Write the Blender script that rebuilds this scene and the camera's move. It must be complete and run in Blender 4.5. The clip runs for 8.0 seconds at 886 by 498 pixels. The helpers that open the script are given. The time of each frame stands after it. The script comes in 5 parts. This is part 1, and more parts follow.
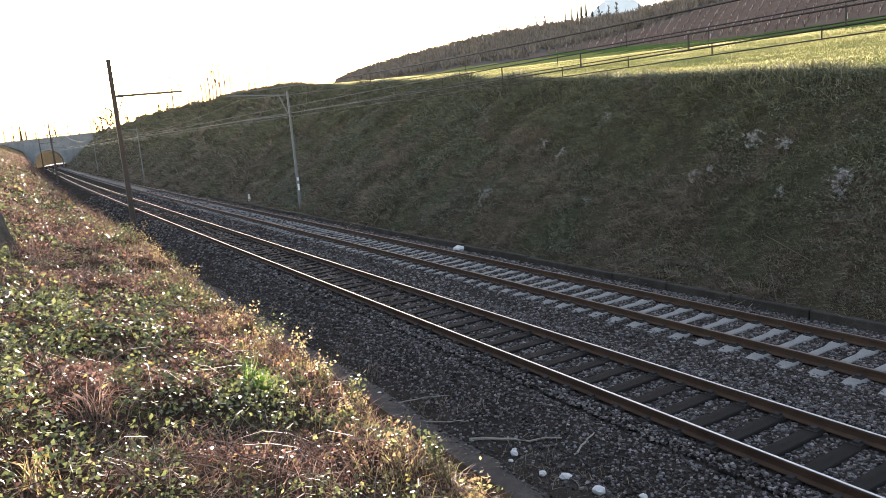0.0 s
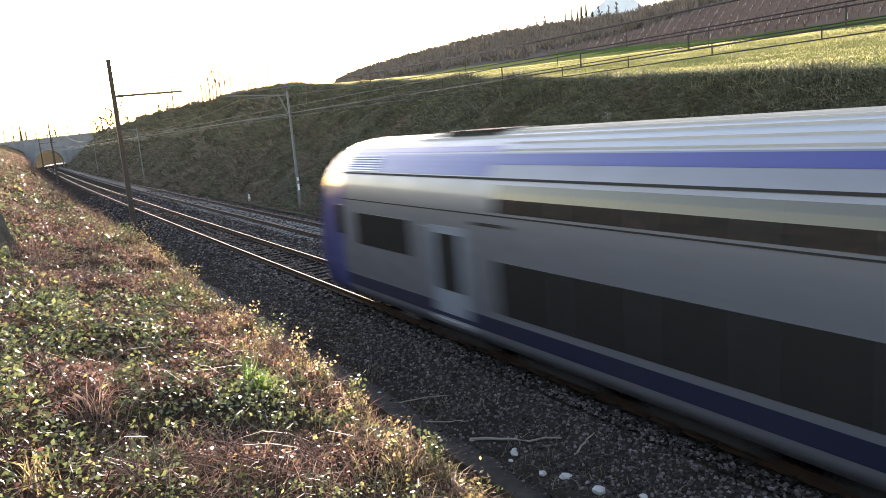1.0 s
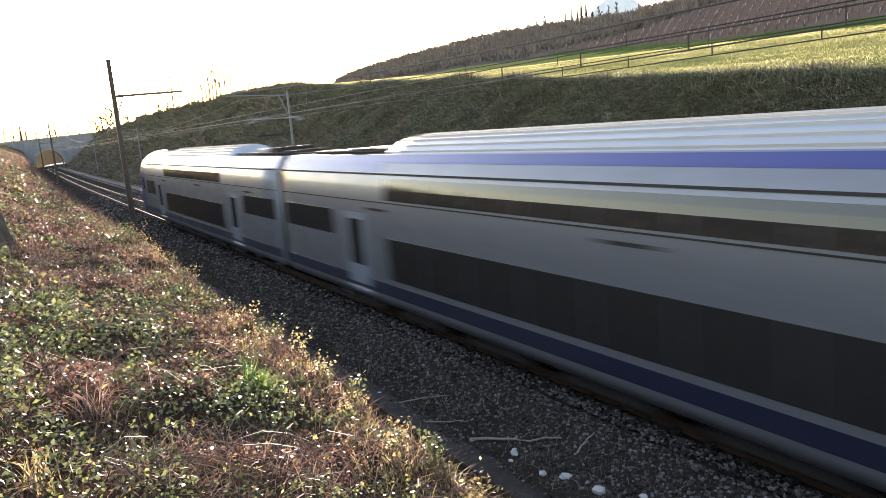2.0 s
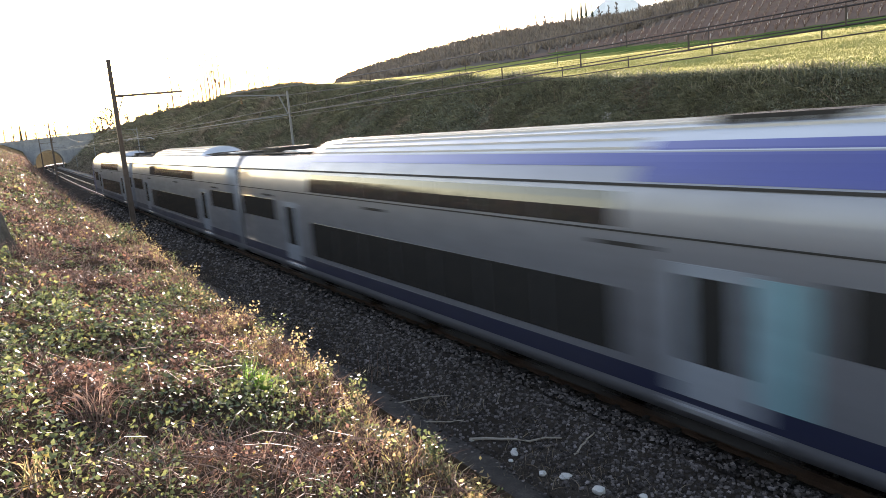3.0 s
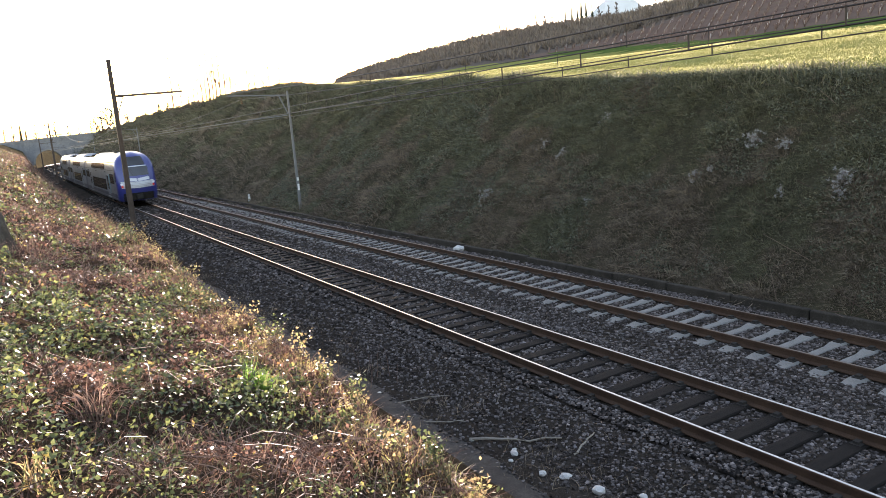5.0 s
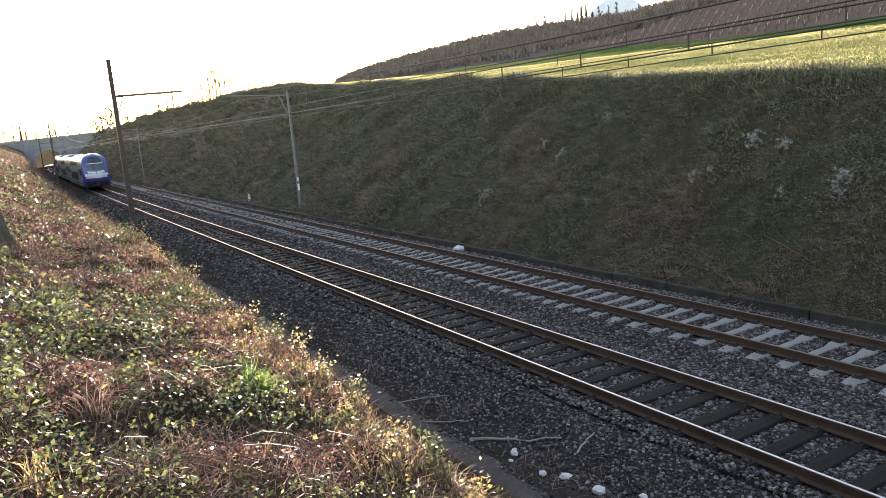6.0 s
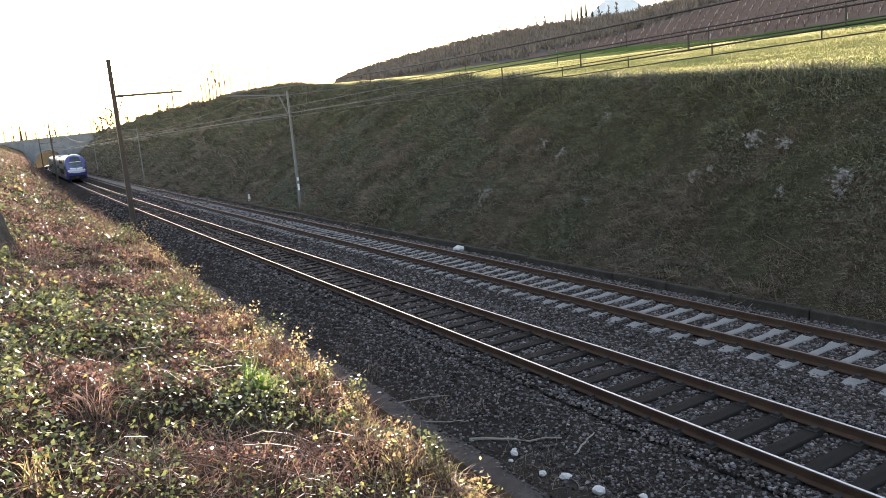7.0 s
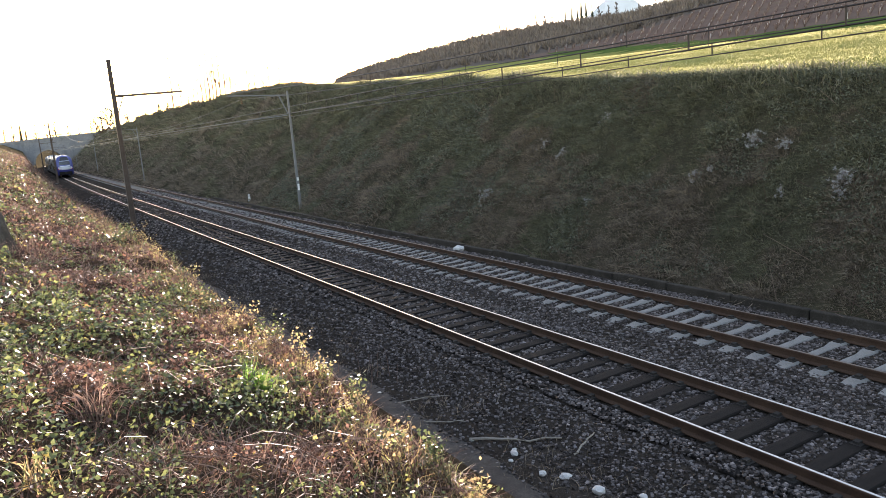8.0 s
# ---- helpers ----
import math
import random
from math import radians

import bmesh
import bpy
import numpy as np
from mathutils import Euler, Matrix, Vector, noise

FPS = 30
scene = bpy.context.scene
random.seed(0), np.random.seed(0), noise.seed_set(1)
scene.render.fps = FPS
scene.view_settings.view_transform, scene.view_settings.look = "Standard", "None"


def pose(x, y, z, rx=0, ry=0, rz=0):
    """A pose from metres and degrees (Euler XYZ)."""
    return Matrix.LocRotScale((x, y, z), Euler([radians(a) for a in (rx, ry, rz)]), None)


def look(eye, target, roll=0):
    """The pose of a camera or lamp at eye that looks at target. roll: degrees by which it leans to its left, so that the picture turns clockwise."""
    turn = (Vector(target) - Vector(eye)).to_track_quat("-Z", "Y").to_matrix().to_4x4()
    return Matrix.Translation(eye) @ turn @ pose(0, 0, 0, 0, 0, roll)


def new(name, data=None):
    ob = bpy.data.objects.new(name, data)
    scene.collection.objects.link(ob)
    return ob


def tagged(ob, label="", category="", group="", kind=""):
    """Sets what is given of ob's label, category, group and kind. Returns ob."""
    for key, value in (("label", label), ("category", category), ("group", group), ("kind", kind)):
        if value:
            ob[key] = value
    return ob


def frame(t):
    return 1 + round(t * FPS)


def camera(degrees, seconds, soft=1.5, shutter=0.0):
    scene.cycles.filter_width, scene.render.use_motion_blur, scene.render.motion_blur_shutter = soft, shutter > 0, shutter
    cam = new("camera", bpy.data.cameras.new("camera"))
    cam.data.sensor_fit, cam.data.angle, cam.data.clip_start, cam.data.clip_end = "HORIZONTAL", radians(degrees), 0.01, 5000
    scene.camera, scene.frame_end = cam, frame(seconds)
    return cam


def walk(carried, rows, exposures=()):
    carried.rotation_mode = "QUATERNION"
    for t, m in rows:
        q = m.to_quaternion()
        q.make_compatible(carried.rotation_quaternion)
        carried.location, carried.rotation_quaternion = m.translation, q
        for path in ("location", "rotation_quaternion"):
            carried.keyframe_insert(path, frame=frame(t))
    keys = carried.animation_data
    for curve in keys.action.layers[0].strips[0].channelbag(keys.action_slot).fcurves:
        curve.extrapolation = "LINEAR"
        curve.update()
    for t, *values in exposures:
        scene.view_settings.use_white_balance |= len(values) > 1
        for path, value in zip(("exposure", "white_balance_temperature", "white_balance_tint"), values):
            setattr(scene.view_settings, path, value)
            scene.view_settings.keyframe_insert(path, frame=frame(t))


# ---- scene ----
# Railway cutting at low winter sun. x: across the tracks, y: along them, z: up from the rail heads.
cam = camera(63.63, 8.0, soft=0.75, shutter=0.7)
EYE = Vector((0.0, 0.0, 4.577))
AIM = Vector((math.sin(0.53456) * math.cos(0.17547), math.cos(0.53456) * math.cos(0.17547), -math.sin(0.17547)))
walk(cam, [(0.0, look(EYE, EYE + AIM * 10, -4.745)), (8.0, look(EYE, EYE + AIM * 10, -4.745))], exposures=[(0.0, 2.85, 7250, 26), (8.0, 2.85, 7250, 26)])

# ---- light ----
SUN_AZ, SUN_EL = 21.4, 6.2
world = bpy.data.worlds.new("sky")
scene.world = world
world.use_nodes = True
sky = world.node_tree.nodes.new("ShaderNodeTexSky")
sky.sky_type = "NISHITA"
sky.sun_disc = False
sky.sun_elevation, sky.sun_rotation = radians(SUN_EL), radians(SUN_AZ)
sky.altitude, sky.air_density, sky.dust_density, sky.ozone_density = 300, 1.0, 0.6, 1.0
back = world.node_tree.nodes["Background"]
back.inputs["Strength"].default_value = 0.15
world.node_tree.links.new(sky.outputs["Color"], back.inputs["Color"])
sun_data = bpy.data.lights.new("sun", "SUN")
sun_data.energy, sun_data.angle, sun_data.color = 4.4, radians(0.53), (1.0, 0.93, 0.84)
sun = new("sun", sun_data)
sun_way = Vector((math.sin(radians(SUN_AZ)) * math.cos(radians(SUN_EL)), math.cos(radians(SUN_AZ)) * math.cos(radians(SUN_EL)), math.sin(radians(SUN_EL))))
sun.matrix_world = look(sun_way * 100, (0, 0, 0))

# ---- plan ----
GAUGE, NEAR, FAR = 1.505, 8.5877, 12.3637      # rail spacing and the two track centres
BRIDGE_Y = 300.0


def off(y):
    """Sideways drift of the line: straight, a gentle right-hand bend, then a sharper one past the bridge."""
    t = min(max(y - 21.3, 0.0), 149.0)
    d = 0.5 * 1.276e-4 * t * t
    if y > 170.3:
        d += 0.019 * (y - 170.3)
    if y > 310:
        d += 0.5 * (y - 310) ** 2 / 520
    return d


def ramp(v, table):
    """Piecewise linear look-up in ((x, value), ...)."""
    if v <= table[0][0]:
        return table[0][1]
    for (x0, a0), (x1, a1) in zip(table, table[1:]):
        if v <= x1:
            return a0 + (a1 - a0) * (v - x0) / (x1 - x0)
    return table[-1][1]


def ease(a, b, v):
    t = min(max((v - a) / (b - a), 0.0), 1.0)
    return t * t * (3 - 2 * t)


CREST = ((-60, 3.6), (-5, 4.2), (11, 4.95), (16, 5.3), (24, 5.85), (31, 6.45), (46, 7.55), (56, 8.15), (78, 9.9), (96, 10.6), (133, 11.2), (165, 11.6), (195, 12.0), (225, 11.4), (260, 10.7), (300, 10.3))
SKYLINE = ((15, 1.5), (20, 2.4), (22, 3.1), (24.6, 3.8), (27.3, 4.15), (30, 4.6), (32.7, 5.0), (36.6, 5.5), (41.4, 5.7), (45.5, 5.85), (49.5, 6.35), (62.5, 7.9), (90, 9.0))
MEADOW_TOP = ((20, 3.2), (27.6, 3.63), (30.7, 3.81), (34.7, 4.12), (41.2, 4.25), (45.4, 4.09), (49.5, 3.83), (53.3, 3.64), (57, 3.53), (62.7, 3.41))
VINE_LOW = ((39.5, 4.54), (43.4, 4.5), (45.5, 4.5), (49.5, 4.31), (54.5, 4.29), (58.7, 4.44), (62.6, 4.56), (90, 4.8))
VINE_TOP = ((38, 4.3), (39.5, 4.6), (41.3, 4.75), (43.4, 4.95), (45.5, 5.27), (47.5, 5.57), (49.5, 6.06), (51.5, 6.52), (53.4, 6.89), (57, 7.42), (62.5, 8.1), (90, 8.6))
TANB = math.tan(radians(40))
FOOT = 14.75


def height(x, y):
    """Ground level: left bank, track bed, cutting slope, meadow, vineyard and the wooded hill behind."""
    xr = x - off(y)
    wob = noise.noise((x * 0.35, y * 0.35, 3.1)) * 0.5 + noise.noise((x * 0.11, y * 0.11, 7.7))
    if xr < 5.6:
        lip = ramp(y, ((-20, 2.4), (4, 2.52), (9, 2.62), (16, 2.8), (20, 2.76), (26, 2.66), (50, 2.78), (80, 2.95), (120, 3.3), (200, 4.8), (300, 6.5)))
        lean = ramp(y, ((16, 0.3), (35, 0.42), (120, 0.5)))
        if xr > 1.95:
            s = (xr - 1.95) / 3.3
            z = lip + (-0.62 - lip) * min(1.0, s ** 0.9)
        else:
            z = lip + min((1.95 - xr), 5.95) * lean + max(0.0, min(-4 - xr, 15.0)) * 0.05
        z += (wob * 0.1 + 0.13 * noise.noise((x * 1.5, y * 1.5, 0.3)) + 0.1 * noise.noise((x * 3.6, y * 3.6, 2.3))) * ease(5.3, 4.0, xr)
        return z
    if xr < FOOT:
        return -0.62 + 0.28 * ease(13.9, 14.3, xr)
    top = ramp(y, CREST)
    edge = FOOT + (top + 0.34) / TANB
    if xr < edge:
        z = -0.34 + (xr - FOOT) * TANB
        bump = ease(0, 1.5, xr - FOOT) * ease(0, 1.2, edge - xr + 0.4)
        tuss = noise.noise((x * 1.3, y * 1.3, 1.7)) * 0.16 + noise.noise((x * 0.6, y * 0.45, 4.2)) * 0.22
        return z + (wob * 0.25 + tuss) * bump
    az = math.degrees(math.atan2(x, y))
    r = math.hypot(x, y)
    sl = ramp(y, ((20, 0.085), (50, 0.06), (80, 0.02), (110, 0.0)))
    z = top + (xr - edge) * sl * ease(14, 27, az)
    z = min(z, top + 37 * sl)
    z += (0.9 * ease(90, 96, r) + 0.9 * ease(103, 108, r)) * ease(40, 50, az)
    # vineyard slope and wooded hill, by the line of sight from the bank
    goal = EYE.z + 475 * math.tan(radians(ramp(az, SKYLINE)))
    z += max(0.0, goal - z) * ease(0, 1, (r - 95) / 380) * ease(19, 24, az)
    if az < 19:
        z -= ease(0, 60, xr - edge) * 2.0
    return z + wob * 0.12 * ease(edge, edge + 5, xr)


# ---- materials ----
def mat(name, base, rough=0.8, metal=0.0, spec=0.5):
    m = bpy.data.materials.new(name)
    m.use_nodes = True
    b = m.node_tree.nodes["Principled BSDF"]
    b.inputs["Base Color"].default_value = (*base, 1)
    b.inputs["Roughness"].default_value = rough
    b.inputs["Metallic"].default_value = metal
    b.inputs["Specular IOR Level"].default_value = spec
    return m


def varied(name, stops, scale=5.0, fine=60.0, rough=0.85, metal=0.0, bump=0.3, dist=0.02, spec=0.1, island=False, stretch=(1, 1, 1), translucent=0.0):
    """A two-scale noise material: a colour ramp over broad and fine noise, with bump."""
    m = mat(name, stops[0][1], rough, metal, spec)
    nt = m.node_tree
    b = nt.nodes["Principled BSDF"]
    geo = nt.nodes.new("ShaderNodeTexCoord")
    mp = nt.nodes.new("ShaderNodeMapping")
    mp.inputs["Scale"].default_value = stretch
    nt.links.new(geo.outputs["Object"], mp.inputs["Vector"])
    big = nt.nodes.new("ShaderNodeTexNoise")
    big.inputs["Scale"].default_value, big.inputs["Detail"].default_value, big.inputs["Roughness"].default_value = scale, 6, 0.65
    small = nt.nodes.new("ShaderNodeTexNoise")
    small.inputs["Scale"].default_value, small.inputs["Detail"].default_value = fine, 4
    for n in (big, small):
        nt.links.new(mp.outputs["Vector"], n.inputs["Vector"])
    mix = nt.nodes.new("ShaderNodeMix")
    mix.inputs["Factor"].default_value = 0.4
    nt.links.new(big.outputs["Fac"], mix.inputs["A"])
    nt.links.new(small.outputs["Fac"], mix.inputs["B"])
    fac = mix.outputs["Result"]
    if island:
        g = nt.nodes.new("ShaderNodeNewGeometry")
        mix2 = nt.nodes.new("ShaderNodeMix")
        mix2.inputs["Factor"].default_value = 0.75
        nt.links.new(fac, mix2.inputs["A"])
        nt.links.new(g.outputs["Random Per Island"], mix2.inputs["B"])
        fac = mix2.outputs["Result"]
    cr = nt.nodes.new("ShaderNodeValToRGB")
    el = cr.color_ramp.elements
    el[0].position, el[0].color = stops[0][0], (*stops[0][1], 1)
    el[1].position, el[1].color = stops[-1][0], (*stops[-1][1], 1)
    for pos, col in stops[1:-1]:
        e = el.new(pos)
        e.color = (*col, 1)
    nt.links.new(fac, cr.inputs["Fac"])
    nt.links.new(cr.outputs["Color"], b.inputs["Base Color"])
    if bump:
        bp = nt.nodes.new("ShaderNodeBump")
        bp.inputs["Strength"].default_value, bp.inputs["Distance"].default_value = bump, dist
        nt.links.new(small.outputs["Fac"], bp.inputs["Height"])
        nt.links.new(bp.outputs["Normal"], b.inputs["Normal"])
    if translucent:
        tr = nt.nodes.new("ShaderNodeBsdfTranslucent")
        nt.links.new(cr.outputs["Color"], tr.inputs["Color"])
        ms = nt.nodes.new("ShaderNodeMixShader")
        ms.inputs["Fac"].default_value = translucent
        nt.links.new(b.outputs["BSDF"], ms.inputs[1])
        nt.links.new(tr.outputs["BSDF"], ms.inputs[2])
        nt.links.new(ms.outputs["Shader"], nt.nodes["Material Output"].inputs["Surface"])
    return m


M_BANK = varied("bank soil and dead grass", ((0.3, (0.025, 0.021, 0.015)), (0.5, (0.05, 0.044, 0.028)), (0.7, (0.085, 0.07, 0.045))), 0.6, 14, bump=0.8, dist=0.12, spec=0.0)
M_LEFT = varied("leaf litter soil", ((0.3, (0.02, 0.015, 0.011)), (0.5, (0.045, 0.033, 0.022)), (0.7, (0.1, 0.068, 0.042))), 2.0, 40, bump=0.8, dist=0.04, spec=0.0)
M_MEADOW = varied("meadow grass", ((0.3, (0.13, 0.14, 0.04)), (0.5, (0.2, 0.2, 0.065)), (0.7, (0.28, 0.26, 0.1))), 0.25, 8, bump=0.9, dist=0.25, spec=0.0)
# terrace bank: greener than the meadow, and its shade is put into the colour
M_TERRACE = varied("green terrace grass darkened for shade", ((0.3, (0.04, 0.065, 0.02)), (0.5, (0.07, 0.105, 0.032)), (0.7, (0.13, 0.16, 0.05))), 0.3, 6, bump=0.9, dist=0.25, spec=0.0)
M_VINE = varied("vineyard soil", ((0.3, (0.1, 0.07, 0.055)), (0.5, (0.15, 0.1, 0.08)), (0.7, (0.17, 0.13, 0.09))), 0.1, 3, bump=0.5, dist=0.2, spec=0.0)
# hill ground under the wood: distance haze is put in as a lighter colour
M_WOOD = varied("far wood paled by haze", ((0.3, (0.1, 0.08, 0.066)), (0.5, (0.14, 0.112, 0.092)), (0.7, (0.18, 0.145, 0.115))), 0.05, 0.6, bump=1.0, dist=2.0, spec=0.0)
M_BED = varied("dirty gravel", ((0.3, (0.02, 0.016, 0.013)), (0.5, (0.042, 0.034, 0.028)), (0.7, (0.08, 0.066, 0.055))), 1.2, 45, bump=1.0, dist=0.03, spec=0.0)
M_RAIL = varied("rusty rail steel", ((0.3, (0.035, 0.02, 0.014)), (0.7, (0.085, 0.048, 0.03))), 3, 60, rough=0.8, metal=0.1, spec=0.2)
M_DULL = varied("dull worn rail head", ((0.3, (0.13, 0.1, 0.08)), (0.7, (0.22, 0.18, 0.15))), 2, 50, rough=0.55, metal=0.6, bump=0.05)
M_HEAD = varied("polished rail head", ((0.3, (0.4, 0.38, 0.36)), (0.7, (0.52, 0.5, 0.48))), 2, 50, rough=0.36, metal=1.0, bump=0.05)


# ---- builders ----
def mesh_of(name, bm, material, smooth=False):
    me = bpy.data.meshes.new(name)
    bm.normal_update()
    bm.to_mesh(me)
    bm.free()
    for m in (material if isinstance(material, (list, tuple)) else [material]):
        me.materials.append(m)
    if smooth:
        me.shade_smooth()
    return me


def part(name, bm, material, parent=None, label="", smooth=False):
    """Links a bmesh as one mesh object, under a thing or a part if one is given."""
    ob = new(name, mesh_of(name, bm, material, smooth))
    if parent:
        ob.parent = parent
    return tagged(ob, label)


def box(bm, x0, y0, z0, x1, y1, z1, mi=0):
    v = [bm.verts.new(p) for p in ((x0, y0, z0), (x1, y0, z0), (x1, y1, z0), (x0, y1, z0), (x0, y0, z1), (x1, y0, z1), (x1, y1, z1), (x0, y1, z1))]
    for q in ((3, 2, 1, 0), (4, 5, 6, 7), (0, 1, 5, 4), (1, 2, 6, 5), (2, 3, 7, 6), (3, 0, 4, 7)):
        bm.faces.new([v[i] for i in q]).material_index = mi
    return v


def sweep(bm, profile, stations, closed=True, mi=0, caps=True):
    """A profile (across, up) carried along stations of (x, y, z), each kept upright and square to the line's y."""
    rings = [[bm.verts.new((x + u, y, z + w)) for u, w in profile] for x, y, z in stations]
    n = len(profile)
    for r0, r1 in zip(rings, rings[1:]):
        for i in range(n if closed else n - 1):
            j = (i + 1) % n
            bm.faces.new((r0[i], r0[j], r1[j], r1[i])).material_index = mi
    if closed and caps:
        bm.faces.new(rings[0][::-1]).material_index = mi
        bm.faces.new(rings[-1]).material_index = mi
    return rings


def tube(bm, pts, radii, sides=6, mi=0):
    """A round bar through points with a radius at each."""
    rings = []
    for i, p in enumerate(pts):
        p = Vector(p)
        d = (Vector(pts[min(i + 1, len(pts) - 1)]) - Vector(pts[max(i - 1, 0)])).normalized()
        u = d.orthogonal().normalized()
        w = d.cross(u)
        r = radii[i] if isinstance(radii, (list, tuple)) else radii
        rings.append([bm.verts.new(p + (u * math.cos(k * math.tau / sides) + w * math.sin(k * math.tau / sides)) * r) for k in range(sides)])
    for r0, r1 in zip(rings, rings[1:]):
        q0 = min(range(sides), key=lambda k: (r1[k].co - r0[0].co).length)
        for k in range(sides):
            bm.faces.new((r0[k], r0[(k + 1) % sides], r1[(k + 1 + q0) % sides], r1[(k + q0) % sides])).material_index = mi
    bm.faces.new(rings[0][::-1]).material_index = mi
    bm.faces.new(rings[-1]).material_index = mi


def track_points(x, y0, y1, z=0.0):
    """Stations along the line at offset x, closer together where it bends."""
    out, y = [], y0
    while y < y1:
        out.append((x + off(y), y, z))
        y += 4.0 if y < 320 else 3.0
    out.append((x + off(y1), y1, z))
    return out


# ---- ground ----
def build_ground():
    def lines(table):
        out = []
        for a0, b0, step in table:
            n = max(1, round((b0 - a0) / step))
            out += [a0 + (b0 - a0) * i / n for i in range(n)]
        return out + [table[-1][1]]
    xs = lines(((-1500, -100, 200), (-100, -20, 10), (-20, -5, 1.5), (-5, 5.6, 0.3), (5.6, 14.75, 1.2), (14.75, 32, 0.4), (32, 110, 2.0), (110, 300, 5), (300, 600, 15), (600, 2400, 150)))
    ys = lines(((-800, -100, 100), (-100, -20, 8), (-20, 0, 1), (0, 24, 0.33), (24, 80, 0.8), (80, 160, 2), (160, 480, 5), (480, 900, 20), (900, 3600, 200)))
    bm = bmesh.new()
    grid = [[bm.verts.new((x + (off(y) if y < 500 else off(500)), y, 0)) for x in xs] for y in ys]
    for row in grid:
        for v in row:
            v.co.z = height(v.co.x, v.co.y)
    for j in range(len(ys) - 1):
        for i in range(len(xs) - 1):
            f = bm.faces.new((grid[j][i], grid[j][i + 1], grid[j + 1][i + 1], grid[j + 1][i]))
            f.smooth = True
            c = f.calc_center_median()
            xr = c.x - off(min(c.y, 500))
            if xr < 5.3:
                k = 0 if c.y < 130 else 1
            elif xr < FOOT:
                k = 2
            else:
                edge = FOOT + (ramp(c.y, CREST) + 0.34) / TANB
                az, r = math.degrees(math.atan2(c.x, c.y)), math.hypot(c.x, c.y)
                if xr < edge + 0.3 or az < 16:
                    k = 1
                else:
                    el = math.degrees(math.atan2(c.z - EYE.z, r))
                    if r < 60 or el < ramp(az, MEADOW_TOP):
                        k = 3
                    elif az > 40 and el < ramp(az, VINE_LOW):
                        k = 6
                    else:
                        k = 4 if az > 38.5 and el < ramp(az, VINE_TOP) else 5
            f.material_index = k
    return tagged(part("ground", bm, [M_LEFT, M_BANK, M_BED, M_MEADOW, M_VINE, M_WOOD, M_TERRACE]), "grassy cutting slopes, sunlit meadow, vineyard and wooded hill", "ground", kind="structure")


build_ground()

# ---- tracks ----
RAIL = ((-0.07, -0.165), (0.07, -0.165), (0.07, -0.15), (0.012, -0.125), (0.012, -0.045), (0.036, -0.035), (0.036, -0.008), (0.03, -0.002), (-0.03, -0.002), (-0.036, -0.008), (-0.036, -0.035), (-0.012, -0.045), (-0.012, -0.125), (-0.07, -0.15))
HEADP = ((-0.02, -0.006), (0.016, -0.006), (0.016, 0.001), (-0.02, 0.001))


def build_rail(x, label, polished):
    root = tagged(new("rail"), label, "rail", "running rails")
    bm = bmesh.new()
    sweep(bm, RAIL, track_points(x, -30, 470))
    part("web", bm, M_RAIL, root, "rusty brown web and foot")
    bm = bmesh.new()
    sweep(bm, HEADP, track_points(x, -30, 470))
    part("railhead", bm, M_HEAD if polished else M_DULL, root, "polished shiny steel running surface" if polished else "dull brown running surface")


for s in (-0.5, 0.5):
    build_rail(NEAR + s * GAUGE, "long rusty rail with a shiny top on wooden sleepers", True)
    build_rail(FAR + s * GAUGE, "long dull rusty steel rail on concrete sleepers", False)


def build_ballast():
    bm = bmesh.new()
    prof = [(5.5, -0.6), (6.3, -0.5), (7.0, -0.24), (7.2, -0.21), (9.95, -0.21), (10.4, -0.3), (10.7, -0.24), (11.05, -0.2), (13.7, -0.2), (13.95, -0.25), (14.3, -0.34)]
    sweep(bm, prof, track_points(0, -30, 470), closed=False)
    return tagged(part("ballast_bed", bm, M_BED), "grey-brown crushed stone ballast under the tracks", "ballast", kind="structure")


build_ballast()


# ---- train ----
def paint(name, base, rough, coat=0.5, metal=0.0, dirt=0.12):
    """Vehicle paint with faint streaks of road dirt."""
    m = mat(name, base, rough, metal, 0.5)
    nt = m.node_tree
    b = nt.nodes["Principled BSDF"]
    b.inputs["Coat Weight"].default_value, b.inputs["Coat Roughness"].default_value = coat, 0.08
    tc = nt.nodes.new("ShaderNodeTexCoord")
    mp = nt.nodes.new("ShaderNodeMapping")
    mp.inputs["Scale"].default_value = (1.0, 0.5, 1.5)
    n = nt.nodes.new("ShaderNodeTexNoise")
    n.inputs["Scale"].default_value, n.inputs["Detail"].default_value = 2.5, 8
    nt.links.new(tc.outputs["Object"], mp.inputs["Vector"])
    nt.links.new(mp.outputs["Vector"], n.inputs["Vector"])
    mix = nt.nodes.new("ShaderNodeMix")
    mix.data_type = "RGBA"
    mix.inputs["A"].default_value = (*base, 1)
    mix.inputs["B"].default_value = (*[v * (1 - dirt * 3) + 0.05 * dirt for v in base], 1)
    nt.links.new(n.outputs["Fac"], mix.inputs["Factor"])
    nt.links.new(mix.outputs["Result"], b.inputs["Base Color"])
    rr = nt.nodes.new("ShaderNodeMapRange")
    rr.inputs["To Min"].default_value, rr.inputs["To Max"].default_value = rough * 0.7, rough * 1.4
    nt.links.new(n.outputs["Fac"], rr.inputs["Value"])
    nt.links.new(rr.outputs["Result"], b.inputs["Roughness"])
    return m


